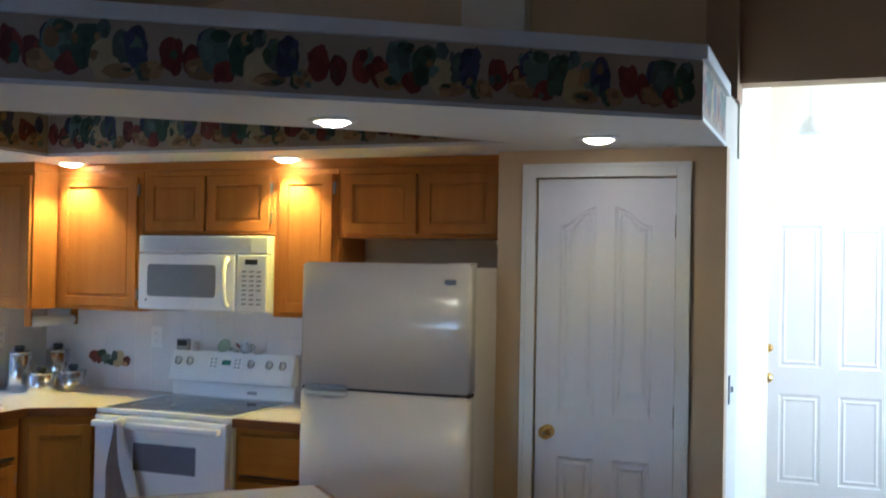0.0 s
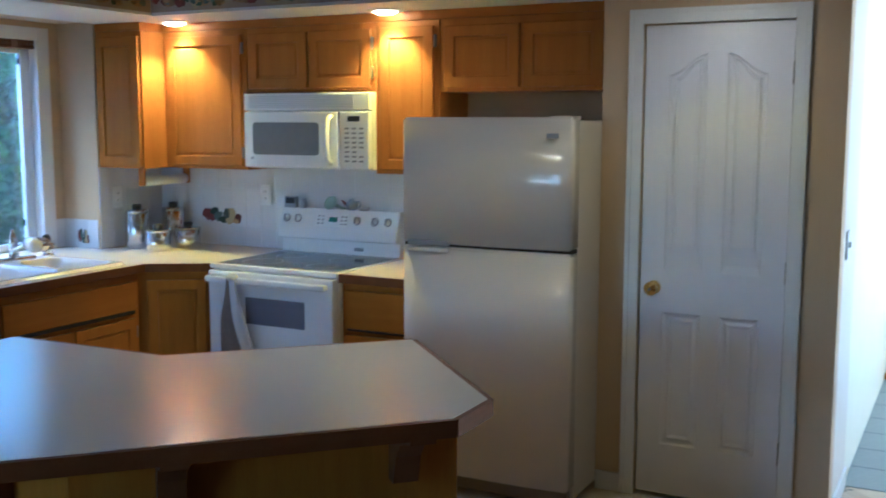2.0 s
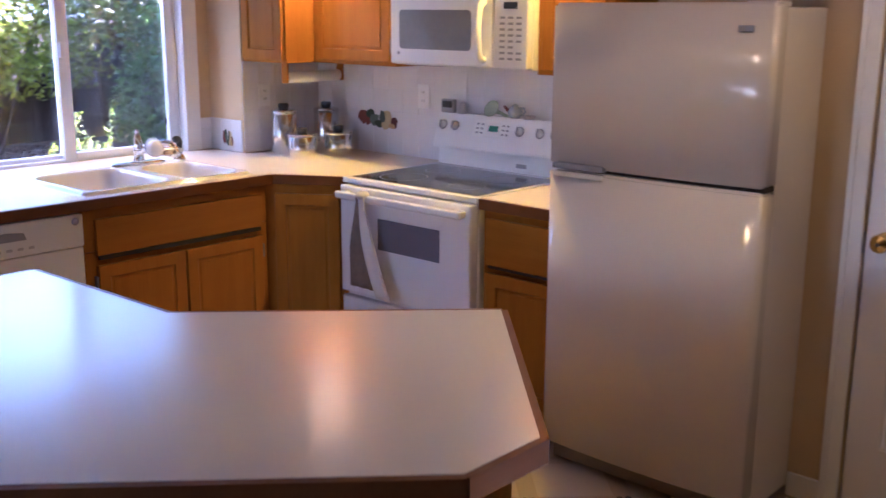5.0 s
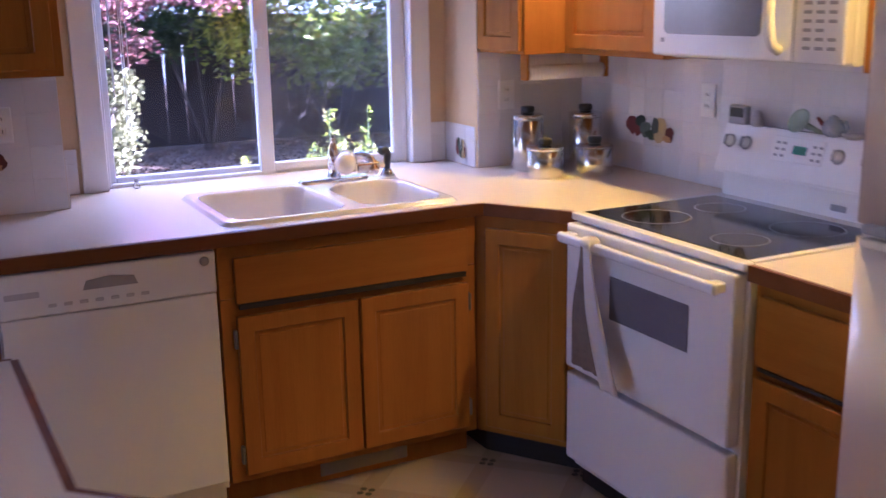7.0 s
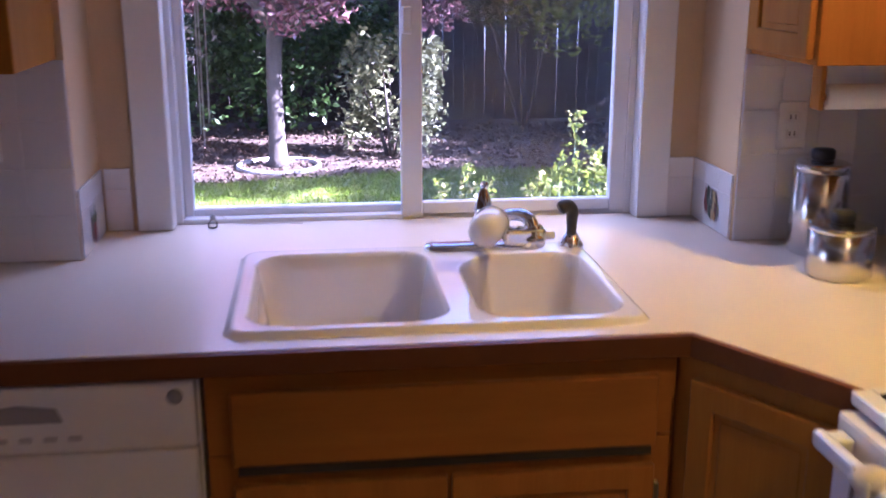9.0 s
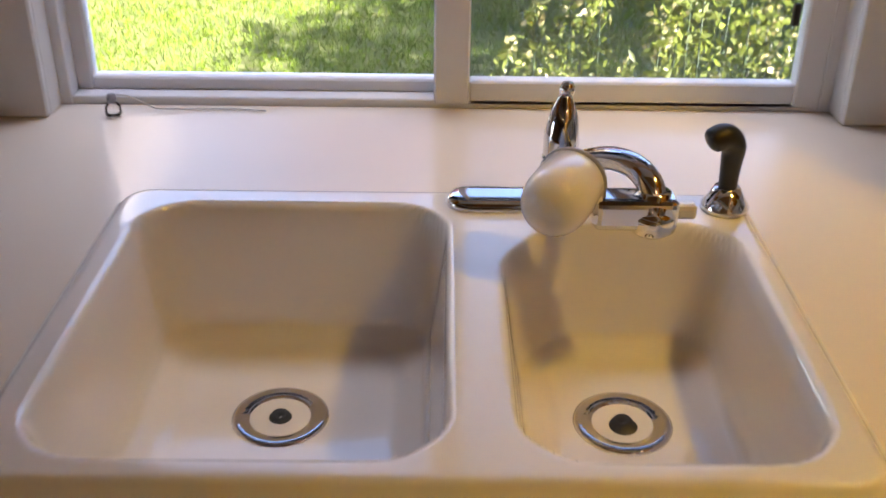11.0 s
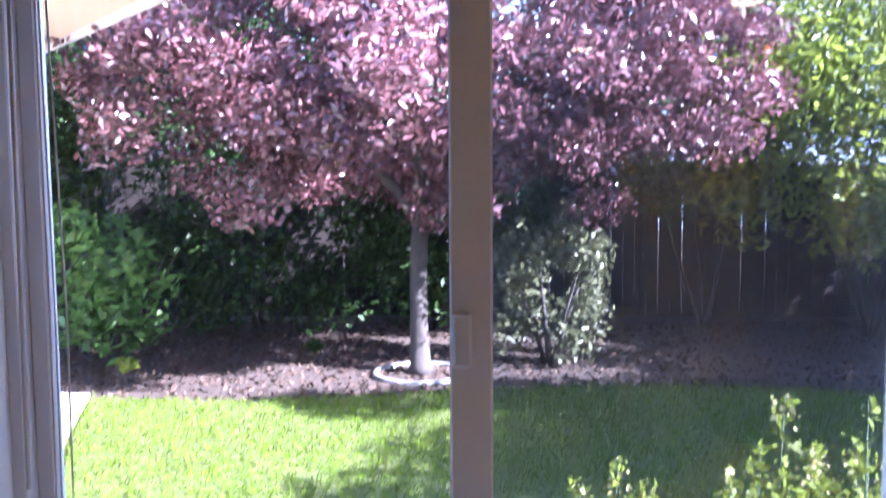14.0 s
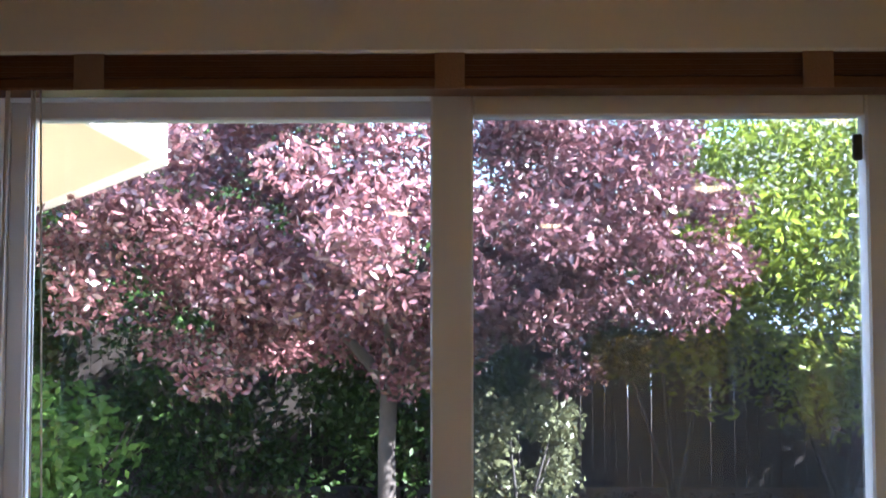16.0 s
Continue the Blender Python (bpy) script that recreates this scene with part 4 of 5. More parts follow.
wn = part("window", into(prism(B(), round_rect(0.060, 0.470, 0.070, 0.235, 0.02), 0, 0.004), Matrix.Translation((0, -0.0175, 0)) @ Matrix.Rotation(radians(90), 4, "X")), MWGLASS, md, "grey screened microwave window")
part("handle", sweep(B(), [(0.540, -0.018, 0.035), (0.540, -0.045, 0.050), (0.540, -0.055, 0.10), (0.540, -0.058, 0.15), (0.540, -0.055, 0.20), (0.540, -0.045, 0.250), (0.540, -0.018, 0.265)], 0.014, 14, 0, 3), WHITE, md)
pn = part("control_panel", bx(0.590, MW_W, -0.018, 0.02, 0.004, 0.290, 0.008, 2), WHITE, mw)
part("display", bx(0.640, 0.710, -0.0195, -0.017, 0.240, 0.266), BLACK, pn, "black display")
for r in range(8):
    for c in range(3):
        if r in (2,) and c == 2:
            continue
        part("key", bx(0.622 + c * 0.042, 0.648 + c * 0.042, -0.0195, -0.017, 0.040 + r * 0.023, 0.049 + r * 0.023), GREY, pn, "grey key print")
vt = part("vent_grille", bx(0.0, MW_W, -0.014, 0.02, 0.294, MW_H, 0.006, 2), WHITE, mw)
for i in range(7):
    part("slat", bx(0.035, MW_W - 0.09, -0.0165, -0.013, 0.310 + i * 0.0092, 0.3135 + i * 0.0092), PALEGREY, vt, "pale vent slat")
part("badge", bx(0.045, 0.06, -0.0195, -0.017, 0.045, 0.058), GREY, md)
part("lamp_panel", bx(0.05, 0.25, 0.03, 0.13, -0.004, 0.0), GREY, mw)

# ---- refrigerator ----
fg = thing("refrigerator", pose(0.525, -2.104, 0, 0, 0, ea), "tall almond-white top-freezer refrigerator with bowed doors", "refrigerator")
FW, FH, FS = 0.785, 1.645, 1.098
part("body", bx(0.004, FW - 0.004, 0.085, 0.70, 0.03, FH - 0.012, 0.008, 2), FRIDGE, fg)


def bowed_door(z0, z1):
    bm = B()
    pts = [(x, -0.020 * (1 - ((x - FW / 2) / (FW / 2)) ** 2)) for x in np.linspace(0.012, FW - 0.012, 17)]
    pts = [(0, 0.012), (0.003, 0.004), *[(x, y) for x, y in pts], (FW - 0.003, 0.004), (FW, 0.012), (FW, 0.078), (0, 0.078)]
    prism(bm, pts, z0, z1)
    rims = [e for e in bm.edges if len(e.link_faces) == 2 and abs(e.verts[0].co.z - e.verts[1].co.z) < 1e-5 and e.calc_face_angle(0) > 1.2]
    bmesh.ops.bevel(bm, geom=rims, offset=0.010, segments=3, affect="EDGES")
    for f in bm.faces:
        f.smooth = abs(f.normal.z) < 0.5
    return bm


fd = part("freezer_door", bowed_door(FS + 0.006, FH), FRIDGE, fg)
ld = part("fridge_door", bowed_door(0.085, FS - 0.006), FRIDGE, fg)
# Dark filler paints the shade between the two doors.
part("gasket", bx(0.006, FW - 0.006, 0.012, 0.086, FS - 0.008, FS + 0.008), SHADOW, fg, "dark filler drawn as shade in the gap between the doors")
part("handle", bx(0.035, 0.235, -0.026, 0.004, FS - 0.001, FS + 0.020, 0.006, 2), GREY, fd, "grey recessed handle grip")
part("handle", bx(0.035, 0.235, -0.026, 0.004, FS - 0.028, FS - 0.009, 0.006, 2), FRIDGE, ld)
part("badge", bx(FW - 0.11, FW - 0.06, -0.0135, -0.005, FH - 0.085, FH - 0.065, 0.002), GREY, fd, "small grey badge plate")
part("hinge_cover", bx(FW - 0.11, FW - 0.015, 0.03, 0.13, FH - 0.012, FH + 0.005, 0.004, 2), FRIDGE, fg)
part("kick_grille", bx(0.02, FW - 0.02, 0.05, 0.09, 0.012, 0.082), HINGE, fg)
for fx in (0.06, FW - 0.06):
    part("foot", tube(B(), (fx, 0.11, 0), (fx, 0.11, 0.035), 0.018), BLACK, fg)

# ---- pantry door ----
def panel_outline(x0, x1, z0, z1, arch):
    if not arch:
        return [(x0, z0), (x1, z0), (x1, z1), (x0, z1)]
    lo, hi = z1 - arch[0], z1 - arch[1]
    pts = [(x0, z0), (x1, z0)]
    for i in range(9):
        s = i / 8
        k = smooth(s)
        pts.append((x1 + (x0 - x1) * s, hi * (1 - k) + lo * k))
    return pts


def inset(pts, d):
    cx, cy = sum(p[0] for p in pts) / len(pts), sum(p[1] for p in pts) / len(pts)
    hx, hy = max(p[0] for p in pts) - cx, max(p[1] for p in pts) - cy
    return [(cx + (x - cx) * (1 - d / hx), cy + (y - cy) * (1 - d / hy)) for x, y in pts]


def ring_moulding(bm, pts, y):
    """Raised moulding and raised field of one pressed door panel; the face lies at y and looks to -y."""
    prof = [(0.0, 0.0), (0.010, 0.007), (0.020, 0.008), (0.032, 0.001), (0.045, 0.007)]
    rings = [[bm.verts.new((x, y + dep, z)) for x, z in inset(pts, d)] for d, dep in prof]
    n = len(pts)
    for a, b in zip(rings, rings[1:]):
        for i in range(n):
            bm.faces.new((a[i], a[(i + 1) % n], b[(i + 1) % n], b[i]))
    bm.faces.new(rings[-1])
    bmesh.ops.recalc_face_normals(bm, faces=bm.faces)
    return bm


def pressed_door(name, at, w, h, label, cols, knob_x, hinge_x, arch=True):
    t = thing(name, at, label, "door")
    t["kind"] = "structure"
    panels = []
    for k, (x0, x1) in enumerate(cols):
        panels.append(panel_outline(x0, x1, 0.22, 0.80, None))
        panels.append(panel_outline(x0, x1, 0.98, h - 0.12, ((0.085, 0.0) if k == 0 else (0.0, 0.085)) if arch else None))
    face = B()
    loops = [[(0, 0), (w, 0), (w, h), (0, h)], *panels]
    edges = []
    for pts in loops:
        vs = [face.verts.new((x, 0.0, z)) for x, z in pts]
        edges += [face.edges.new((vs[i], vs[(i + 1) % len(vs)])) for i in range(len(vs))]
    bmesh.ops.triangle_fill(face, edges=edges, use_beauty=True, normal=(0, -1, 0))
    box(face, 0, w, 0.010, 0.035, 0, h)
    for a, b, c, d in ((0, 0.0005, 0, h), (w - 0.0005, w, 0, h)):
        box(face, a, b, 0.0, 0.011, c, d)
    part("slab", face, DOORW, t)
    for pts in panels:
        part("panel", ring_moulding(B(), pts, 0.0), DOORW, t)
    kb = part("knob", lathe(B(), [(0.030, 0.0), (0.030, 0.006), (0.014, 0.012), (0.012, 0.030), (0.024, 0.040), (0.030, 0.052), (0.026, 0.064), (0.0, 0.070)], 24, (knob_x, 0, 0.905), (0, -1, 0)), BRASS, t, "round brass knob")
    part("key_slot", lathe(B(), [(0.006, 0.0), (0.006, 0.002), (0, 0.002)], 10, (knob_x, -0.0695, 0.905), (0, -1, 0)), HINGE, kb)
    for z in (0.25, 1.0, 1.80):
        part("hinge", tube(B(), (hinge_x, -0.004, z - 0.045), (hinge_x, -0.004, z + 0.045), 0.007, n=8), HINGE, t, "dull metal hinge")
    return t


pressed_door("door_pantry", pose(XP + 0.012, -3.067, 0.020, 0, 0, ea), 0.598, 2.005, "closed white moulded pantry door with four panels", [(0.10, 0.26), (0.34, 0.50)], 0.060, 0.603)
part("latch_plate", bx(-0.010, -0.002, -0.006, 0.0, 0.86, 0.93), HINGE, bpy.data.objects["door_pantry"], "dull strike plate")


def casing(name, at, w, h, wide, label, foot=True):
    """Door or window casing round an opening w by h: two legs and a head with stepped faces."""
    bm = B()
    for x0, x1, z0, z1 in ((-wide, 0.0, 0, h + wide), (w, w + wide, 0, h + wide), (0.0, w, h, h + wide)):
        box(bm, x0, x1, -0.014, 0.0, z0, z1, 0.002)
    for x0, x1, z0, z1 in ((-wide, -wide + 0.02, 0, h + wide), (w + wide - 0.02, w + wide, 0, h + wide), (-wide + 0.02, w + wide - 0.02, h + wide - 0.02, h + wide)):
        box(bm, x0, x1, -0.020, -0.0135, z0, z1, 0.002)
    return obj(name, bm, TRIM, None, label, "trim", "", "structure", at)


casing("trim_pantry_door", pose(XP, -3.062, 0, 0, 0, ea), 0.608, 2.030, 0.060, "white pantry door casing")
bb = B()
box(bb, XP - 0.012, XP, -3.000, -2.887, 0, 0.085, 0.003), box(bb, XP - 0.012, XP, -3.868, -3.732, 0, 0.085, 0.003), box(bb, XP, 1.44, -3.882, -3.870, 0, 0.085, 0.003)
structure("baseboard_pantry", bb, TRIM, "white baseboard", "trim")

# front door across the hall
pressed_door("door_front", pose(3.69, -3.80, 0.03, 0, 0, ea), 0.91, 2.03, "closed white front door in bright light", [(0.14, 0.40), (0.51, 0.77)], 0.075, 0.913, arch=False)
part("deadbolt", lathe(B(), [(0.028, 0), (0.028, 0.008), (0.018, 0.018), (0.0, 0.02)], 20, (0.075, 0, 1.10), (0, -1, 0)), BRASS, bpy.data.objects["door_front"], "brass deadbolt")
structure("trim_front_threshold", bx(3.60, 3.70, -4.72, -3.79, -0.005, 0.028, 0.006), OAKY, "oak front door threshold", "trim")
sw = thing("light_switch", pose(1.09, YP - 0.003, 1.13), "white light switch on the pantry side wall", "light switch")
part("plate", bx(-0.037, 0.037, -0.006, 0.003, -0.06, 0.06, 0.003), TRIM, sw)
part("toggle", bx(-0.006, 0.006, -0.016, -0.005, -0.012, 0.012, 0.002), TRIM, sw)

# ---- island ----
ISLE = [(-1.06, -1.525), (-1.945, -1.525), (-1.945, -2.535), (-1.215, -3.24), (-1.02, -3.24), (-0.475, -2.71), (-1.04, -2.15)]
isl = thing("kitchen_island", pose(-1.3, -2.3, 0), "angled oak kitchen island with a cream laminate top", "kitchen island")
iv = Matrix.Translation((1.3, 2.3, 0))
part("worktop", into(prism(B(), ISLE, 0.878, 0.915), iv), LAMINATE, isl)
ring = ISLE + ISLE[:1]
part("oak_edge", into(edge_strip(B(), [(x, y) for x, y in ring][::1], 0.870, 0.9135, 0.016), iv), OAKD, isl, "dark-stained oak edge band")
BODY = [(-1.10, -1.56), (-1.645, -1.56), (-1.645, -2.40), (-0.916, -3.10), (-0.54, -2.735), (-1.08, -2.175)]
part("body", into(prism(B(), BODY, 0.0, 0.8775), iv), OAK, isl)


def corbel(x, y, turn):
    """Bracket under the overhang: thick plate with a scooped lower edge; it sticks out along its own -x."""
    bm = B()
    prof = [(0, 0.0), (0, -0.20), (-0.045, -0.20), (-0.055, -0.17), (-0.07, -0.12), (-0.11, -0.075), (-0.17, -0.055), (-0.20, -0.05), (-0.20, 0.0)]
    a = [bm.verts.new((u, -0.035, v)) for u, v in prof]
    b = [bm.verts.new((u, 0.035, v)) for u, v in prof]
    bm.faces.new(a), bm.faces.new(b[::-1])
    for i in range(len(prof)):
        bm.faces.new((a[i], b[i], b[(i + 1) % len(prof)], a[(i + 1) % len(prof)]))
    bmesh.ops.recalc_face_normals(bm, faces=bm.faces)
    part("corbel", into(bm, iv @ pose(x, y, 0.868, 0, 0, turn)), OAKD, isl, "scooped oak corbel")


FN = math.degrees(math.atan2(0.72, 0.69))
for s in (0.16, 0.76):
    corbel(-0.916 - 0.73 * s - 0.001, -3.10 + 0.70 * s - 0.001, FN)
corbel(-1.646, -2.17, 0)


def bar_stool(x, y, turn):
    t = thing("bar_stool", pose(x, y, 0, 0, 0, turn), "dark wooden bar stool with a round seat pushed under the island", "bar stool", "island stools")
    part("seat", lathe(B(), [(0.0, 0.505), (0.13, 0.508), (0.172, 0.516), (0.180, 0.530), (0.174, 0.544), (0.14, 0.550), (0.10, 0.544), (0.0, 0.540)], 30), DARKWOOD, t)
    for i in range(4):
        a = radians(45 + 90 * i)
        part("leg", tube(B(), (0.11 * math.cos(a), 0.11 * math.sin(a), 0.508), (0.185 * math.cos(a), 0.185 * math.sin(a), 0.0), 0.019, 0.014, 12), DARKWOOD, t)
    for i in range(4):
        a, b = radians(45 + 90 * i), radians(135 + 90 * i)
        h, r = (0.20, 0.160) if i % 2 else (0.26, 0.152)
        part("stretcher", tube(B(), (r * math.cos(a), r * math.sin(a), h), (r * math.cos(b), r * math.sin(b), h), 0.010, n=10), DARKWOOD, t)
    return t


for sx, sy, st in ((-1.79, -2.14, 10), (-1.50, -2.70, 40), (-1.21, -2.98, 70)):
    bar_stool(sx, sy, st)

# ---- sink window ----
win = thing("window_1", pose(0, 0, 0), "white vinyl sliding window over the sink", "window")
win["kind"] = "structure"


def sash(parent, name, x0, x1, z0, z1, y0, y1, wl, wr, wb, wt):
    bm = B()
    box(bm, x0, x0 + wl, y0, y1, z0, z1, 0.003), box(bm, x1 - wr, x1, y0, y1, z0, z1, 0.003)
    box(bm, x0 + wl, x1 - wr, y0 + 0.001, y1 - 0.001, z0, z0 + wb, 0.003), box(bm, x0 + wl, x1 - wr, y0 + 0.001, y1 - 0.001, z1 - wt, z1, 0.003)
    s = part(name, bm, VINYLWIN, parent)
    g = part("pane", bx(x0 + wl - 0.004, x1 - wr + 0.004, (y0 + y1) / 2 - 0.002, (y0 + y1) / 2 + 0.002, z0 + wb - 0.004, z1 - wt + 0.004), GLASS, s, "clear glass pane")
    g.visible_shadow = False
    return s


wf = B()
box(wf, -0.60, -0.555, 0.318, 0.40, 0.90, 2.06, 0.002), box(wf, 0.625, 0.67, 0.318, 0.40, 0.90, 2.06, 0.002)
box(wf, -0.555, 0.625, 0.319, 0.40, 0.90, 0.928, 0.002), box(wf, -0.555, 0.625, 0.319, 0.40, 2.015, 2.06, 0.002)
part("window_frame", wf, VINYLWIN, win)
sash(win, "fixed_sash", -0.556, 0.055, 0.926, 2.017, 0.352, 0.385, 0.026, 0.030, 0.022, 0.026)
sash(win, "sliding_sash", 0.016, 0.626, 0.918, 2.018, 0.318, 0.350, 0.056, 0.042, 0.040, 0.030)
part("latch", bx(0.020, 0.045, 0.302, 0.320, 1.40, 1.47, 0.004), VINYLWIN, win, "white sash latch")
part("catch", bx(0.562, 0.574, 0.3235, 0.3315, 1.050, 1.085, 0.002), BLACK, win, "small black catch")
part("catch", bx(0.570, 0.582, 0.3235, 0.3315, 1.93, 1.965, 0.002), BLACK, win, "small black catch")
sc = part("insect_screen", bx(0.05, 0.60, 0.392, 0.3935, 0.93, 2.01), SCREEN, win, "dark insect screen")
sc.visible_shadow = False
cs = B()
for x0, x1, z0, z1 in ((-0.660, -0.572, 0.916, 2.128), (0.642, 0.728, 0.916, 2.128), (-0.572, 0.642, 2.058, 2.128)):
    box(cs, x0, x1, RY - 0.016, RY - 0.0005, z0, z1, 0.003)
for x0, x1 in ((-0.600, -0.572), (0.642, 0.672)):
    box(cs, x0, x1, RY - 0.0005, 0.3178, 0.916, 2.06, 0.001)
structure("trim_window", cs, TRIM, "white window casing", "trim")
# rolled-up slatted blind under the head
bl = thing("window_blind", pose(0, 0, 0.010), "brown wooden slat blind drawn fully up", "window blind")
part("head_rail", bx(-0.568, 0.638, 0.262, 0.312, 2.050, 2.064), TRIM, bl)
for i in range(9):
    part("slat", bx(-0.565 + 0.0006 * (i % 3), 0.635 - 0.0005 * (i % 2), 0.262 + 0.0012 * (i % 2), 0.312, 2.0195 + i * 0.0034, 2.0222 + i * 0.0034), BLIND, bl)
part("bottom_rail", bx(-0.566, 0.636, 0.260, 0.313, 2.003, 2.0185, 0.003), BLIND, bl)
for tx in (-0.415, 0.042, 0.503):
    part("ladder_tape", bx(tx - 0.019, tx + 0.019, 0.257, 0.2598, 2.002, 2.052), TAPE, bl, "woven brown ladder tape")
cords = thing("blind_pull_cord", pose(-0.49, 0.262, 1.13), "thin white pull cords hanging from the window blind", "blind cord")
for k_, (dx, low) in enumerate(((0.0, 0.03), (0.007, 0.0), (0.022, 0.06))):
    part("cord", sweep(B(), [(dx, 0, low), (dx + 0.002, 0.002, 0.35), (dx * 0.5, 0.004, 0.885)], 0.0014, 6), TRIM, cords)
wand = thing("blind_wand", pose(-0.525, 0.262, 1.25), "clear tilt wand hanging from the window blind", "blind wand")
part("rod", tube(B(), (0, 0, 0), (0.004, 0.004, 0.765), 0.0035, 0.003, 8), VINYLWIN, wand)
bead = thing("blind_cord_tassel", pose(-0.475, 0.265, 0.915), "clear cord tassel with loose cord on the sill", "cord tassel")
part("tassel", lathe(B(), [(0.004, 0.0), (0.013, 0.004), (0.012, 0.016), (0.005, 0.026), (0.0, 0.028)], 14), GLASS, bead)
part("cap", lathe(B(), [(0.006, 0.024), (0.008, 0.028), (0.006, 0.036), (0, 0.037)], 12), GREY, bead)
part("cord", sweep(B(), [(0.0, 0, 0.036), (0.02, 0.012, 0.03), (0.06, 0.02, 0.006), (0.12, 0.028, 0.003), (0.19, 0.03, 0.003), (0.23, 0.022, 0.003)], 0.0015, 6), TRIM, bead)

# ---- things on the counters ----
def canister(x, y, r, h, tall):
    t = thing("canister", pose(x, y, 0.916), "brushed steel kitchen canister with a black knob lid" if tall else "short brushed steel canister with a black knob lid", "canister", "steel canisters")
    part("body", lathe(B(), [(0.0, 0.0), (r - 0.003, 0.0), (r, 0.004), (r, h * 0.90), (r - 0.002, h * 0.905), (0, h * 0.905)], 36), STEEL, t)
    lid = part("lid", lathe(B(), [(r + 0.001, h * 0.906), (r + 0.001, h * 0.985), (r - 0.006, h), (r * 0.5, h + 0.004), (0, h + 0.004)], 36), STEEL, t)
    part("knob", lathe(B(), [(0.022, h + 0.004), (0.027, h + 0.010), (0.027, h + 0.026), (0.022, h + 0.031), (0, h + 0.031)], 20), BLACK, lid, "black lid knob")
    return t


canister(0.960, -0.125, 0.064, 0.215, True)
canister(1.190, -0.185, 0.064, 0.215, True)
canister(0.922, -0.312, 0.070, 0.112, False)
canister(1.112, -0.362, 0.070, 0.112, False)

pt = thing("paper_towel_holder", pose(0.855, -0.265, 1.368), "oak paper towel holder with a white roll under the cabinet", "paper towel holder")
for px in (0.0, 0.355):
    part("bracket", bx(px - 0.006, px + 0.006, -0.035, 0.015, -0.095, 0.0, 0.004), OAK, pt)
part("dowel", tube(B(), (0.0, -0.01, -0.068), (0.355, -0.01, -0.068), 0.010), OAK, pt)
part("paper_roll", lathe(B(), [(0.016, 0.0), (0.027, 0.0), (0.027, 0.325), (0.016, 0.325)], 28, (0.015, -0.01, -0.068), (1, 0, 0)), PAPER, pt)

tm = thing("kitchen_timer", pose(1.235, -0.995, 1.157, 0, 0, ea), "small dark digital timer on the range backguard", "timer")
part("case", bx(-0.04, 0.04, -0.012, 0.012, 0.0, 0.062, 0.006, 2), GREY, tm)
part("screen", bx(-0.030, 0.030, -0.0135, -0.011, 0.024, 0.054), BLACK, tm)
fig = thing("salt_shaker", pose(1.237, -1.075, 1.157), "small pale glass shaker on the range backguard", "shaker")
part("jar", lathe(B(), [(0.018, 0), (0.020, 0.01), (0.016, 0.035), (0.010, 0.05), (0.0, 0.052)], 16), PALEGREY, fig)
sp = thing("spoon_rest", pose(1.237, -1.255, 1.157, 0, 0, ea), "pale green ceramic spoon rest on the range backguard", "spoon rest")
part("bowl", into(lathe(B(), [(0.0, 0.0), (0.034, 0.0), (0.040, 0.008), (0.034, 0.006), (0.0, 0.004)], 22), Matrix.Translation((0, 0, 0.032)) @ Matrix.Rotation(radians(62), 4, "X") @ Matrix.Rotation(radians(25), 4, "Z")), SAGE, sp)
part("handle", tube(B(), (0.03, 0, 0.022), (0.085, 0.003, 0.006), 0.010, 0.006), SAGE, sp)
tp = thing("teapot", pose(1.237, -1.385, 1.157, 0, 0, ea), "small blue painted teapot on the range backguard", "teapot")
part("pot", lathe(B(), [(0.016, 0.0), (0.030, 0.010), (0.034, 0.028), (0.026, 0.046), (0.014, 0.052), (0.016, 0.056), (0.006, 0.062), (0.0, 0.064)], 24), POTBLUE, tp)
part("spout", tube(B(), (-0.028, 0, 0.022), (-0.062, 0, 0.050), 0.009, 0.005, 10), RED, tp)
part("handle", sweep(B(), [(0.028, 0, 0.044), (0.046, 0, 0.048), (0.056, 0, 0.032), (0.046, 0, 0.014), (0.028, 0, 0.012)], 0.005, 8), POTBLUE, tp)
pl = thing("small_dish", pose(1.237, -1.462, 1.157), "small pale dish on the range backguard", "dish")
part("dish", lathe(B(), [(0.0, 0.0), (0.022, 0.0), (0.034, 0.014), (0.032, 0.016), (0.02, 0.004), (0.0, 0.004)], 20), PALEGREY, pl)


def outlet(at, label):
    t = thing("wall_outlet", at, label, "outlet", "wall outlets")
    pl_ = part("plate", bx(-0.037, 0.037, -0.006, 0.0, -0.058, 0.058, 0.003), TRIM, t)
    for z in (-0.02, 0.02):
        part("socket", bx(-0.015, 0.015, -0.0085, -0.0055, z - 0.013, z + 0.013, 0.003), TRIM, pl_)
        for sx in (-0.006, 0.006):
            part("slot", bx(sx - 0.0012, sx + 0.0012, -0.0092, -0.0083, z - 0.005, z + 0.006), SHADOW, pl_)
    return t


outlet(pose(1.2905, -0.783, 1.215, 0, 0, ea), "white wall outlet on the tiled backsplash")
outlet(pose(-0.93, -0.0095, 1.205), "white wall outlet on the tiled backsplash")
outlet(pose(0.93, -0.0095, 1.20), "white wall outlet on the tiled backsplash")


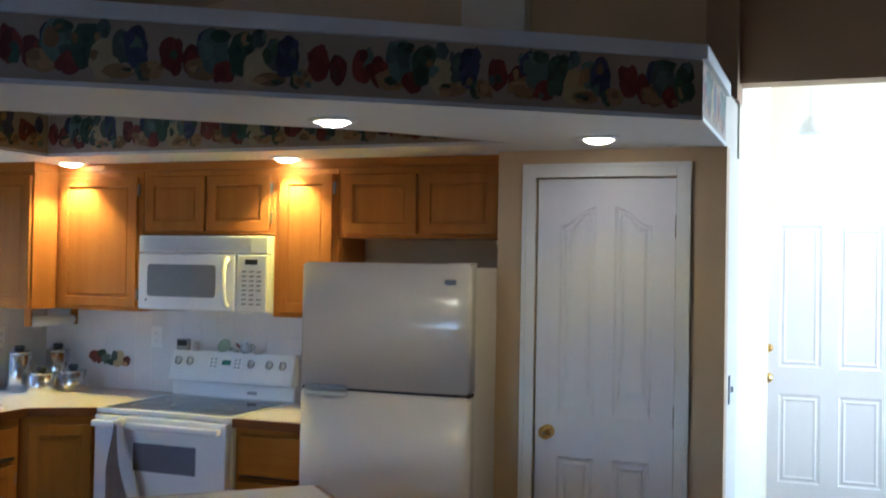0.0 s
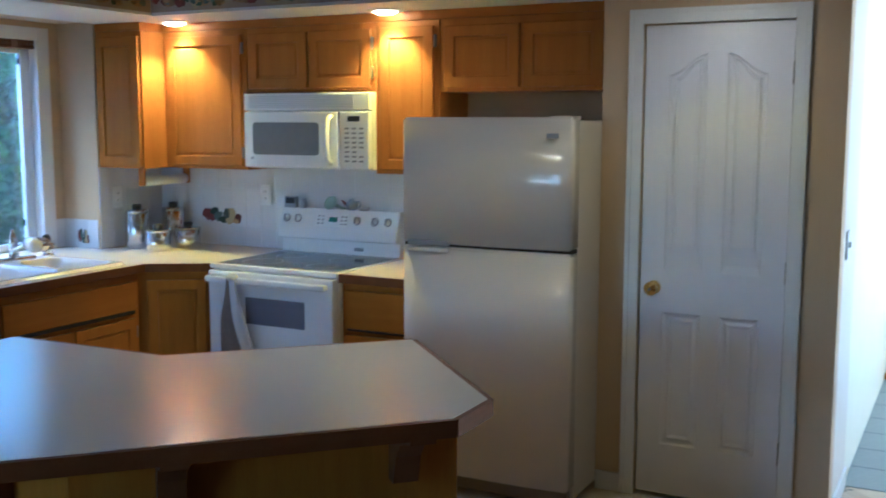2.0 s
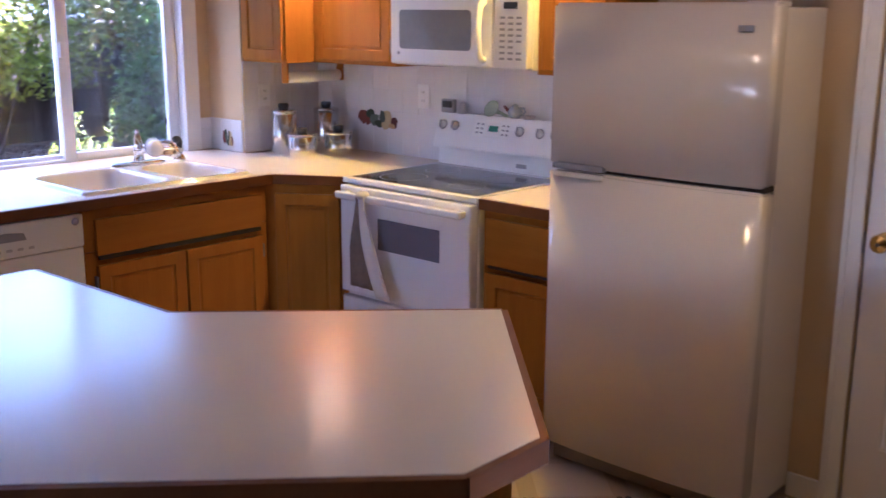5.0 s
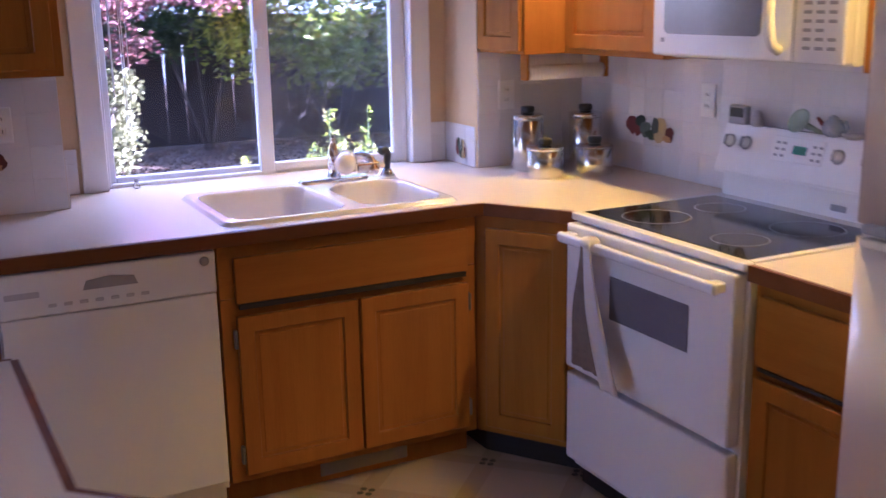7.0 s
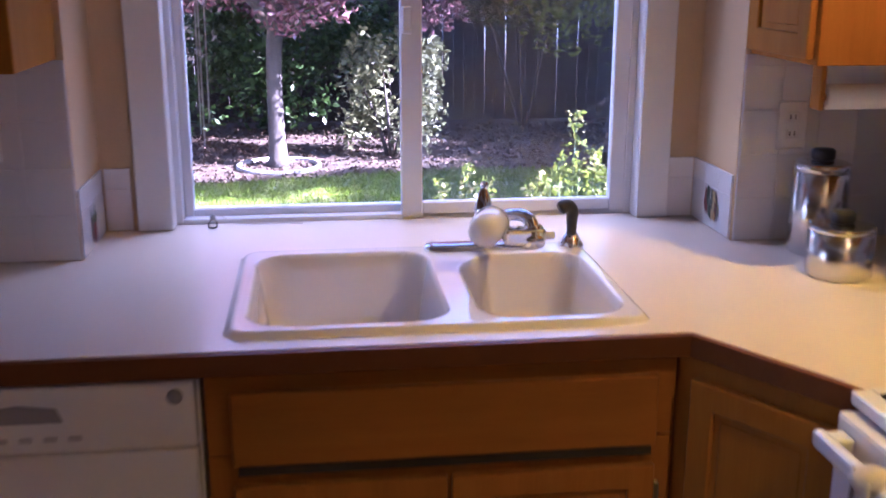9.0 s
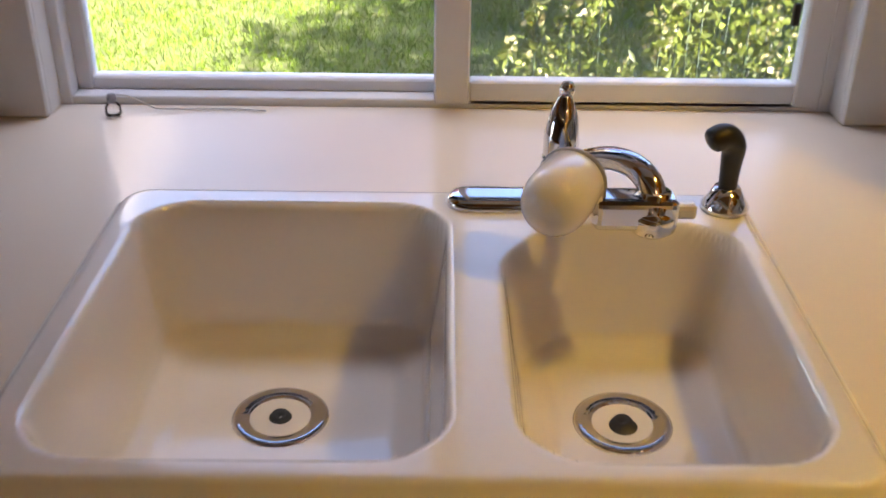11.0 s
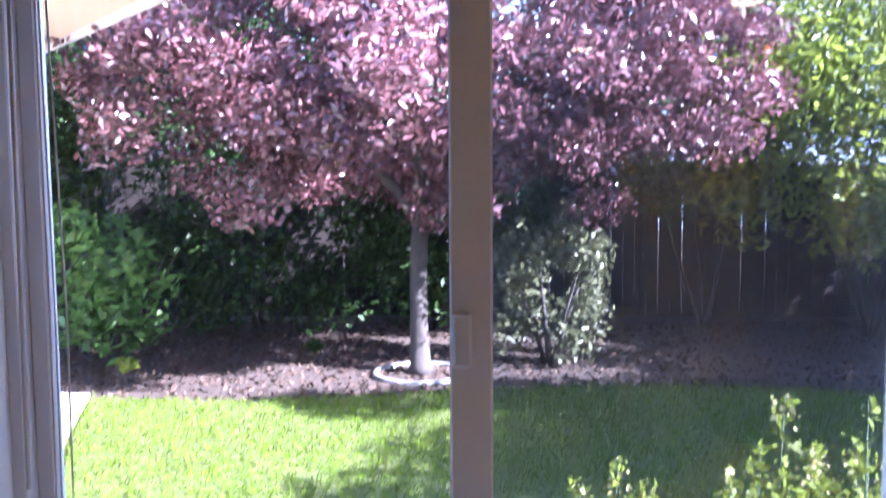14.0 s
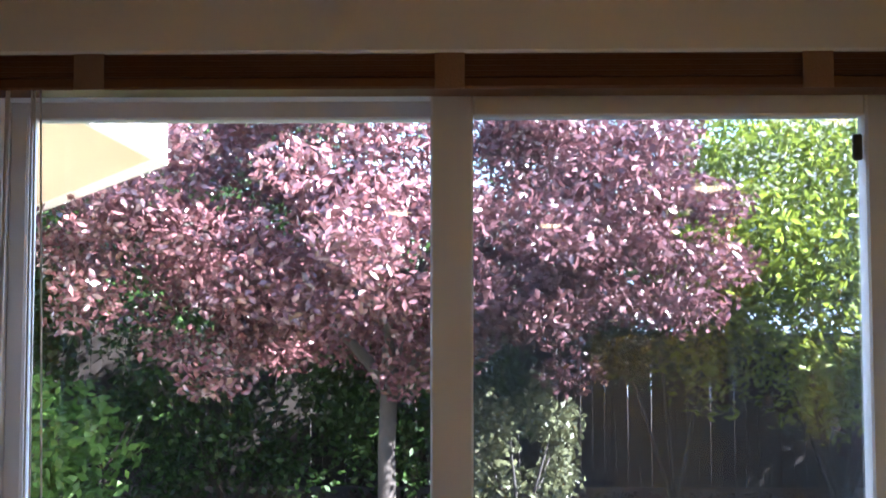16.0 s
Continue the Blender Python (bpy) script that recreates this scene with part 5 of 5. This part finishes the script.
def fruit_motif(at, w, h, seed):
    rng = random.Random(seed)
    t = obj("tile_motif", B(), FRUIT, None, "painted fruit and vegetable motif on the backsplash tiles", "tile motif", "", "structure", at)
    bm = B()
    d = 0.0
    for dx, dz, rx, rz, mi in ((.10, .55, .12, .36, 0), (.24, .40, .09, .25, 0), (.30, .72, .13, .26, 1), (.40, .45, .11, .3, 2), (.52, .28, .12, .2, 1), (.70, .50, .15, .46, 4), (.60, .62, .07, .3, 2), (.90, .36, .09, .26, 0), (.84, .2, .08, .14, 5)):
        d -= 0.0003
        blob(bm, w * dx, h * dz, w * rx, h * rz, mi, -0.0005 + d, rng, 13, 0.2)
    bm.to_mesh(t.data)
    bm.free()
    for m in FRUIT:
        t.data.materials.append(m) if len(t.data.materials) < 6 else None
    return t


fruit_motif(pose(1.2910, -0.325, 1.035, 0, 0, ea), 0.285, 0.10, 1)
fruit_motif(pose(-1.12, -0.0090, 1.05), 0.20, 0.10, 2)
fruit_motif(pose(0.7955, 0.165, 0.935, 0, 0, -90), 0.09, 0.09, 3)
berry = obj("tile_motif", B(), FRUIT, None, "painted red strawberry with green leaves on a tile", "tile motif", "", "structure", pose(-0.7355, 0.085, 0.925, 0, 0, 90))
bm, brng = B(), random.Random(4)
for bx_, bz_, brx, brz, bmi in ((.030, .034, .019, .026, 0), (.030, .022, .012, .018, 0), (.020, .062, .012, .012, 1), (.040, .062, .012, .012, 1), (.030, .074, .008, .022, 2)):
    blob(bm, bx_, bz_, brx, brz, bmi, -0.0005 - 0.0003 * len(bm.faces), brng, 12, 0.12)
bm.to_mesh(berry.data)
bm.free()

# ---- backsplash tiles ----
TS = 0.1065
tile_mesh = bpy.data.meshes.new("tile")
tb = bx(0.0006, TS - 0.0006, -0.0042, 0.0, 0.0006, TS - 0.0006, 0.0007)
tb.to_mesh(tile_mesh)
tb.free()
tile_mesh.materials.append(TILE)
for p_ in tile_mesh.polygons:
    p_.use_smooth = False


def tiled(name, at, cols, rows, label, scale_x=1.0, top=None):
    base = obj(name, bx(0, cols * TS * scale_x, -0.0035, -0.0005, 0, (top or rows * TS)), GROUT, None, label, "backsplash", "", "structure", at)
    for r in range(rows):
        for c in range(cols):
            o = new("tile", tile_mesh)
            o.parent = base
            o.matrix_basis = Matrix.Translation((c * TS * scale_x, -0.001, r * TS)) @ Matrix.Diagonal((scale_x, 1, 1 if not top or (r + 1) * TS <= top else (top - r * TS) / TS, 1))
    return base


tiled("backsplash_range", pose(XR, -0.006, 0.916, 0, 0, ea), 20, 5, "white glazed backsplash tiles behind the range", 0.985, 0.452)
tiled("backsplash_right", pose(RX1 + 0.002, 0.0, 0.916), 5, 5, "white glazed backsplash tiles in the corner", 0.92, 0.452)
tiled("backsplash_left", pose(-2.20, 0.0, 0.916), 14, 5, "white glazed backsplash tiles left of the window", 0.975, 0.452)
tiled("backsplash_recess_right", pose(RX1, RY - 0.001, 0.916, 0, 0, -90), 3, 2, "white glazed tiles in the window recess", 0.81, 0.16)
tiled("backsplash_recess_left", pose(RX0, 0.004, 0.916, 0, 0, 90), 3, 2, "white glazed tiles in the window recess", 0.81, 0.16)
tiled("backsplash_recess_back_left", pose(RX0 + 0.008, RY, 0.916), 1, 2, "white glazed tiles beside the window casing", 0.60, 0.16)
tiled("backsplash_recess_back_right", pose(0.7285, RY, 0.916), 1, 2, "white glazed tiles beside the window casing", 0.65, 0.16)

# hall floor tiles
hall_tile = bpy.data.meshes.new("tile")
tb = bx(0.003, 0.302, 0.003, 0.302, -0.006, 0.0, 0.002)
tb.to_mesh(hall_tile)
tb.free()
hall_tile.materials.append(SLATE)
hall = bpy.data.objects["floor_hall"]
for i in range(8):
    for j in range(8):
        if 1.43 + i * 0.305 < 3.6:
            o = new("tile", hall_tile)
            o.parent = hall
            o.location = (1.43 + i * 0.305, -6.19 + j * 0.305, 0.0)

# ---- the garden ----
ZG = -0.42
NPR = np.random.default_rng(5)
structure("ground", prism(B(), [(-400, -400), (400, -400), (400, 400), (-400, 400)], ZG - 0.3, ZG - 0.03), BARK, "bark-mulched ground", "ground")


def lawn_edge(x):
    return 7.55 + 0.25 * math.sin(x * 0.9 + 0.4) + 0.03 * x


pts = [(-2.35, 1.2), (1.9, 0.6), (8, 0.6)] + [(x, lawn_edge(x)) for x in np.linspace(8, -3.3, 20)] + [(-3.0, 6.2), (-2.45, 4.6), (-2.1, 3.6)]
structure("lawn", prism(B(), pts, ZG - 0.029, ZG), LAWN, "mown lawn behind the house", "lawn")
structure("patio", prism(B(), [(-9, 0.42), (-2.40, 0.42), (-2.40, 1.2), (-2.15, 3.6), (-2.5, 4.6), (-3.05, 6.2), (-3.35, 7.4), (-9, 7.4)], ZG - 0.029, ZG + 0.02), CONCRETE, "pale concrete patio", "patio")
structure("planting_bed", prism(B(), [(-2.34, 0.41), (1.9, 0.41), (1.9, 0.598), (1.6, 2.4), (-0.2, 2.3), (-1.0, 1.25), (-2.34, 1.19)], ZG - 0.02, ZG + 0.02), BARK, "bark bed under the window", "bed")


def cards(name, pos, size, mat, parent=None, label="", category="", kind="", up=0.3, slim=0.5, lay=None):
    """Many small folded leaves, one pointed blade of four corners each."""
    n = len(pos)
    d = NPR.normal(size=(n, 3))
    d[:, 2] = d[:, 2] * 0.7 + up
    if lay is not None:
        d = d * 0.6 + lay
    d /= np.linalg.norm(d, axis=1)[:, None]
    s = np.cross(d, NPR.normal(size=(n, 3)))
    s /= np.linalg.norm(s, axis=1)[:, None]
    k = np.cross(d, s)
    L = (size * NPR.uniform(0.6, 1.35, n))[:, None]
    a = pos - d * L * 0.5
    b = pos + s * L * slim * 0.5 - k * L * 0.06
    c = pos + d * L * 0.5
    e = pos - s * L * slim * 0.5 - k * L * 0.06
    co = np.stack([a, b, c, e], 1).reshape(-1, 3)
    idx = np.arange(n)[:, None] * 4
    tri = np.concatenate([idx + np.array([[0, 1, 2]]), idx + np.array([[0, 2, 3]])], 0)
    me = bpy.data.meshes.new(name)
    me.vertices.add(len(co))
    me.vertices.foreach_set("co", co.ravel())
    me.loops.add(tri.size)
    me.loops.foreach_set("vertex_index", tri.ravel().astype(np.int32))
    me.polygons.add(len(tri))
    me.polygons.foreach_set("loop_start", (np.arange(len(tri)) * 3).astype(np.int32))
    me.update(calc_edges=True)
    me.materials.append(mat)
    ob = new(name, me)
    if parent is not None:
        ob.parent = parent
    return tagged(ob, label, category, "", kind)


def in_ellipsoid(n, c, r, hollow=0.35):
    v = NPR.normal(size=(n, 3))
    v /= np.linalg.norm(v, axis=1)[:, None]
    return np.array(c) + v * (hollow + (1 - hollow) * NPR.random(n) ** 0.5)[:, None] * np.array(r)


# lawn blades
n = 130000
gx, gy = NPR.uniform(-3.4, 6.5, n), NPR.uniform(1.3, 7.9, n)
edge = np.array([lawn_edge(x) for x in gx])
ok = (gy < edge + NPR.normal(0, 0.04, n)) & (gx > -2.2 - 0.36 * np.maximum(0, gy - 3.6) + NPR.normal(0, 0.05, n)) & ~((gy < 2.4) & (gx > -1.2) & (gx < 1.6)) & (NPR.random(n) < np.clip(1.25 - gy * 0.07, 0, 1))
p = np.stack([gx, gy, np.full(n, ZG + 0.022)], 1)[ok]
cards("lawn_grass", p, 0.048, GRASS, None, "green lawn grass in sun and shade", "grass", "stuff", 1.6, 0.16)
# mulch chips and fallen leaves
n = 9000
gx, gy = NPR.uniform(-4.5, 5.5, n), NPR.uniform(7.3, 11.2, n)
edge = np.array([lawn_edge(x) for x in gx])
p = np.stack([gx, gy, np.full(n, ZG - 0.018)], 1)[gy > edge + 0.02]
MULCH = leaf_material("bark_chip", (0.11, 0.075, 0.058), (0.045, 0.03, 0.025), 0.0, 0.9, 0.1)
cards("mulch_chips", p, 0.06, MULCH, None, "bark chips and fallen leaves on the bed", "mulch", "stuff", 0.05, 0.5)

# purple-leaved tree
tree = thing("plum_tree", pose(-0.61, 8.45, ZG - 0.03), "purple-leaved plum tree with a slim grey trunk", "tree")
part("trunk", sweep(B(), [(0, 0, 0), (0.0, 0, 0.08), (-0.01, 0, 0.4), (-0.015, 0, 0.9), (0.0, 0, 1.25), (0.02, 0, 1.42)], [0.135, 0.10, 0.085, 0.080, 0.082, 0.088], 14), TRUNK, tree)
rng = random.Random(3)
limbs = B()
tips = []
for a0, lean, ln in ((20, 0.75, 2.3), (80, 0.55, 2.6), (150, 0.8, 2.2), (210, 0.65, 2.4), (275, 0.7, 2.4), (330, 0.85, 2.2), (120, 0.2, 3.0)):
    a = radians(a0)
    q = Vector((0.02, 0, 1.36))
    d = Vector((math.cos(a) * lean, math.sin(a) * lean, 1.0)).normalized()
    line, rad = [q.copy()], [0.055]
    for i in range(6):
        q = q + d * ln / 6
        d = (d + Vector((rng.uniform(-.2, .2) + math.cos(a) * 0.12, rng.uniform(-.2, .2) + math.sin(a) * 0.12, -0.07))).normalized()
        line.append(q.copy())
        rad.append(0.055 * (1 - (i + 1) / 6.6))
        if i > 1:
            for _ in range(2):
                e = (d + Vector((rng.uniform(-1, 1), rng.uniform(-1, 1), rng.uniform(-.5, .5)))).normalized()
                sweep(limbs, [q, q + e * 0.35, q + e * 0.75 + Vector((0, 0, -0.06))], [0.016, 0.010, 0.004], 6)
                tips.append(q + e * 0.6)
    sweep(limbs, line, rad, 8)
part("limbs", limbs, TRUNK, tree)
clumps = []
for _ in range(310):
    v = Vector((rng.gauss(0, 1), rng.gauss(0, 1), rng.gauss(0, 1))).normalized()
    r = rng.uniform(0.35, 1.0) ** 0.6
    c = Vector((0.02 + v.x * 3.4 * r, v.y * 2.2 * r, 3.10 + v.z * 1.9 * r))
    if c.z < 1.50 + 0.22 * abs(c.x) * rng.random():
        continue
    clumps.append(c)
pos = np.concatenate([in_ellipsoid(240, c, (0.36, 0.36, 0.24), 0.05) for c in [*clumps, *tips]])
cards("crown", pos, 0.088, PLUM, tree, "purple-bronze leaves", up=-0.3, slim=0.46)
KERB = material("grey_edging", (0.30, 0.29, 0.29), 0.9, vary=0.15, scale=4, fine=90, bump=0.3)
structure("edging_ring", lathe(B(), [(0.40, -0.02), (0.44, -0.02), (0.44, 0.035), (0.40, 0.035), (0.40, -0.02)], 40, (-0.61, 8.37, ZG - 0.03), cap=False), KERB, "pale tree ring edging", "edging")


def shrub(name, c, r, n, size, mat, label, stems=5, hollow=0.3, up=0.2, slim=0.55, nclump=26):
    t = thing(name, pose(c[0], c[1], ZG - 0.03), label, "shrub" if "tree" not in name else "tree")
    bm = B()
    for i in range(stems):
        a = 6.283 * i / stems + rng.random()
        sweep(bm, [(0.05 * math.cos(a), 0.05 * math.sin(a), 0), (0.3 * r[0] * math.cos(a), 0.3 * r[1] * math.sin(a), c[2] * 0.6), (0.65 * r[0] * math.cos(a), 0.65 * r[1] * math.sin(a), c[2] + 0.3 * r[2])], [0.025, 0.018, 0.006], 7)
    part("stems", bm, TRUNK, t)
    cl = in_ellipsoid(nclump, (0, 0, c[2]), r, 0.25)
    cl = cl[cl[:, 2] > 0.15]
    k = 0.34
    pos = np.concatenate([in_ellipsoid(max(4, n // len(cl)), q, (r[0] * k, r[1] * k, r[2] * k), 0.1) for q in cl])
    pos = pos[pos[:, 2] > 0.05]
    cards("crown", pos, size, mat, t, up=up, slim=slim)
    return t


shrub("shrub", (-3.7, 9.0, 0.85), (1.0, 0.8, 0.85), 1700, 0.135, BRIGHTLEAF, "bright green leafy shrub beside the bed")
shrub("shrub", (-2.5, 10.4, 1.45), (1.7, 0.8, 1.55), 9000, 0.09, LEAF, "dark green dense shrub by the fence")
shrub("shrub", (-0.6, 10.7, 1.3), (1.5, 0.7, 1.35), 8000, 0.09, LEAF, "dark green dense shrub by the fence")
shrub("shrub", (-4.9, 10.6, 2.3), (1.7, 0.8, 2.2), 17000, 0.10, LEAF, "tall dark green shrub by the fence")
shrub("shrub", (0.62, 8.95, 0.72), (0.62, 0.6, 0.75), 2600, 0.085, PALELEAF, "pale variegated shrub with browned lower leaves")
shrub("shrub", (-3.25, 8.0, 0.06), (0.20, 0.16, 0.14), 130, 0.09, LOCUST, "small weedy plant in the bark bed", 3)
shrub("shrub", (-1.7, 8.9, 0.06), (0.22, 0.16, 0.14), 110, 0.09, LEAF, "small weedy plant in the bark bed", 3)
gt = shrub("green_tree", (4.2, 10.4, 2.75), (2.1, 1.3, 1.75), 26000, 0.115, LOCUST, "yellow-green leafy tree overhanging the fence", 5, 0.3, -0.3, 0.42, 70)
gt2 = shrub("green_tree", (2.5, 10.9, 2.0), (1.5, 0.6, 0.75), 9000, 0.09, LEAF, "dark green leafy tree in front of the fence", 3, 0.3, -0.3, 0.42, 50)
for ty in (2.2, 4.4, 6.5, 8.7):
    shrub("shrub", (5.95, ty, 1.2), (0.65, 1.15, 1.15), 3600, 0.10, BRIGHTLEAF, "green leafy shrub in front of the side fence")
for k, (tx, ty, tz, rz_) in enumerate(((5.2, 2.7, 2.5, 1.3), (5.3, 4.9, 2.7, 1.5), (7.3, 7.4, 2.6, 1.5), (6.9, 9.7, 3.1, 2.1), (7.8, 4.0, 3.0, 1.5))):
    shrub("green_tree", (tx, ty, tz), (1.35, 1.6, rz_), 12000 if ty > 7 else 15000, 0.13, (LOCUST, BRIGHTLEAF)[k % 2], "leafy green tree over the side fence", 5, 0.3, -0.2, 0.5, 50)
shrub("green_tree", (-6.6, 12.9, 3.0), (2.6, 1.0, 2.6), 9000, 0.15, LEAF, "far green tree behind the fence", 5, 0.3, -0.2, 0.5, 60)
shrub("green_tree", (-4.2, 13.2, 3.0), (2.6, 1.0, 2.3), 14000, 0.14, LEAF, "far green tree behind the fence", 5, 0.3, -0.2, 0.5, 80)
shrub("green_tree", (-1.2, 14.5, 3.6), (4.6, 1.3, 2.6), 12000, 0.16, LEAF, "far green tree behind the fence", 5, 0.3, -0.2, 0.5, 70)

# flowering plants under the window
for i in range(58):
    px, py = rng.uniform(0.08, 1.32), rng.uniform(1.55, 2.2)
    tall = rng.uniform(0.60, 0.92) + 0.30 * min(1, max(0, (px - 0.15) / 0.4))
    if i in (3, 11, 19):
        tall, px, py = 1.40 - 0.16 * (i == 11), (0.83, 0.97, 1.10)[(3, 11, 19).index(i)], 1.80
    t = thing("flowering_plant", pose(px, py, ZG + 0.02), "tall leafy flowering plant lit by the sun", "plant", "window bed plants")
    bm = B()
    lean = (rng.uniform(-.06, .06), rng.uniform(-.06, .06))
    sweep(bm, [(0, 0, 0), (lean[0] * 0.5, lean[1] * 0.5, tall * 0.5), (lean[0], lean[1], tall)], [0.006, 0.005, 0.002], 6)
    part("stem", bm, LEAF, t)
    m = 150
    hs_ = NPR.random(m) ** 0.75
    rr = (0.055 * (1 - hs_) + 0.016)
    pos = np.stack([lean[0] * hs_ + NPR.normal(0, 1, m) * rr, lean[1] * hs_ + NPR.normal(0, 1, m) * rr, hs_ * tall], 1)
    cards("leaves", pos, 0.040, BEDLEAF, t, up=0.4, slim=0.45)
    if i % 3 != 1:
        m = 14
        pos = np.stack([lean[0] + NPR.normal(0, 0.02, m), lean[1] + NPR.normal(0, 0.02, m), tall - NPR.random(m) * 0.10], 1)
        cards("flowers", pos, 0.024, FLOWER, t, "pale yellow flowers", up=0.5, slim=0.8)

# board fence
side = thing("fence", pose(6.6, 0, ZG - 0.03), "weathered wooden board fence along the side of the lawn, shade in its colour", "fence")
bmesh_board = bpy.data.meshes.new("board")
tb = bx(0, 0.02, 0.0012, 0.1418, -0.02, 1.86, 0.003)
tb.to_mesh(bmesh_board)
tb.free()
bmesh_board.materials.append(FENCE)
for i in range(78):
    o = new("board", bmesh_board)
    o.parent = side
    o.matrix_basis = pose(rng.uniform(0, 0.006), 0.45 + i * 0.143, 0, rng.uniform(-0.22, 0.22), 0, 0)
for z in (0.35, 1.5):
    part("rail", bx(0.03, 0.07, 0.45, 11.5, z, z + 0.09), FENCE, side)
fence = thing("fence", pose(0, 11.6, ZG - 0.03), "weathered wooden board fence, shade in its colour", "fence")
bmesh_board = bpy.data.meshes.new("board")
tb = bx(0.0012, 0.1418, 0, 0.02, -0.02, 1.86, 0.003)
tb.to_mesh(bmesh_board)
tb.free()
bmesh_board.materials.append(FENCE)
for i in range(130):
    o = new("board", bmesh_board)
    o.parent = fence
    o.matrix_basis = pose(-8.5 + i * 0.143, rng.uniform(0, 0.006), 0, 0, rng.uniform(-0.22, 0.22), 0)
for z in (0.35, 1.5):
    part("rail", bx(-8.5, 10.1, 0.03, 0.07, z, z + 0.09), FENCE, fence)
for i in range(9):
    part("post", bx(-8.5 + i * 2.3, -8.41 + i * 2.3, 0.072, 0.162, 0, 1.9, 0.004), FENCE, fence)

# neighbouring roof corner beside the patio
wing = thing("patio_roof", pose(0, 0, 0), "white-edged patio roof corner with a wooden underside", "roof")
RC = [(-1.66, 4.92), (-4.65, 9.45), (-9.0, 9.45), (-9.0, 3.0), (-1.60, 3.0)]
part("underside", prism(B(), RC, 2.62, 2.66), STUCCO, wing, "tan boarded underside")
fasc = B()
for p0, q0 in zip(RC, RC[1:] + RC[:1]):
    p_, q_ = Vector(p0), Vector(q0)
    d = (q_ - p_).normalized()
    nr = Vector((-d.y, d.x))
    prism(fasc, [tuple(p_), tuple(q_), tuple(q_ + nr * 0.03), tuple(p_ + nr * 0.03)], 2.56, 2.80)
part("fascia", fasc, EAVE, wing)
part("roof_slab", prism(B(), RC, 2.662, 2.80), EAVE, wing)
for px, py in ((-4.75, 9.2), (-8.8, 3.2)):
    part("post", bx(px - 0.05, px + 0.05, py - 0.05, py + 0.05, ZG + 0.02, 2.62, 0.004), EAVE, wing)
house = thing("neighbour_house", pose(4.5, 24, ZG - 0.1), "blue-grey neighbouring house behind the trees", "house")
SID = material("blue_grey_siding", (0.35, 0.42, 0.52), 0.8, vary=0.06, scale=1, bump=0.1)
part("wall", bx(-1, 9, 0, 6, 0, 4.6), SID, house)
part("roof", into(prism(B(), [(-1.5, 4.5), (9.5, 4.5), (4, 7.2)], -0.5, 6.5), Matrix.Rotation(radians(90), 4, "X") @ Matrix.Diagonal((1, 1, -1, 1))), GREY, house)
for wx in (1, 5):
    part("window", bx(wx, wx + 1.2, -0.05, 0.02, 2.4, 3.7), TRIM, house)
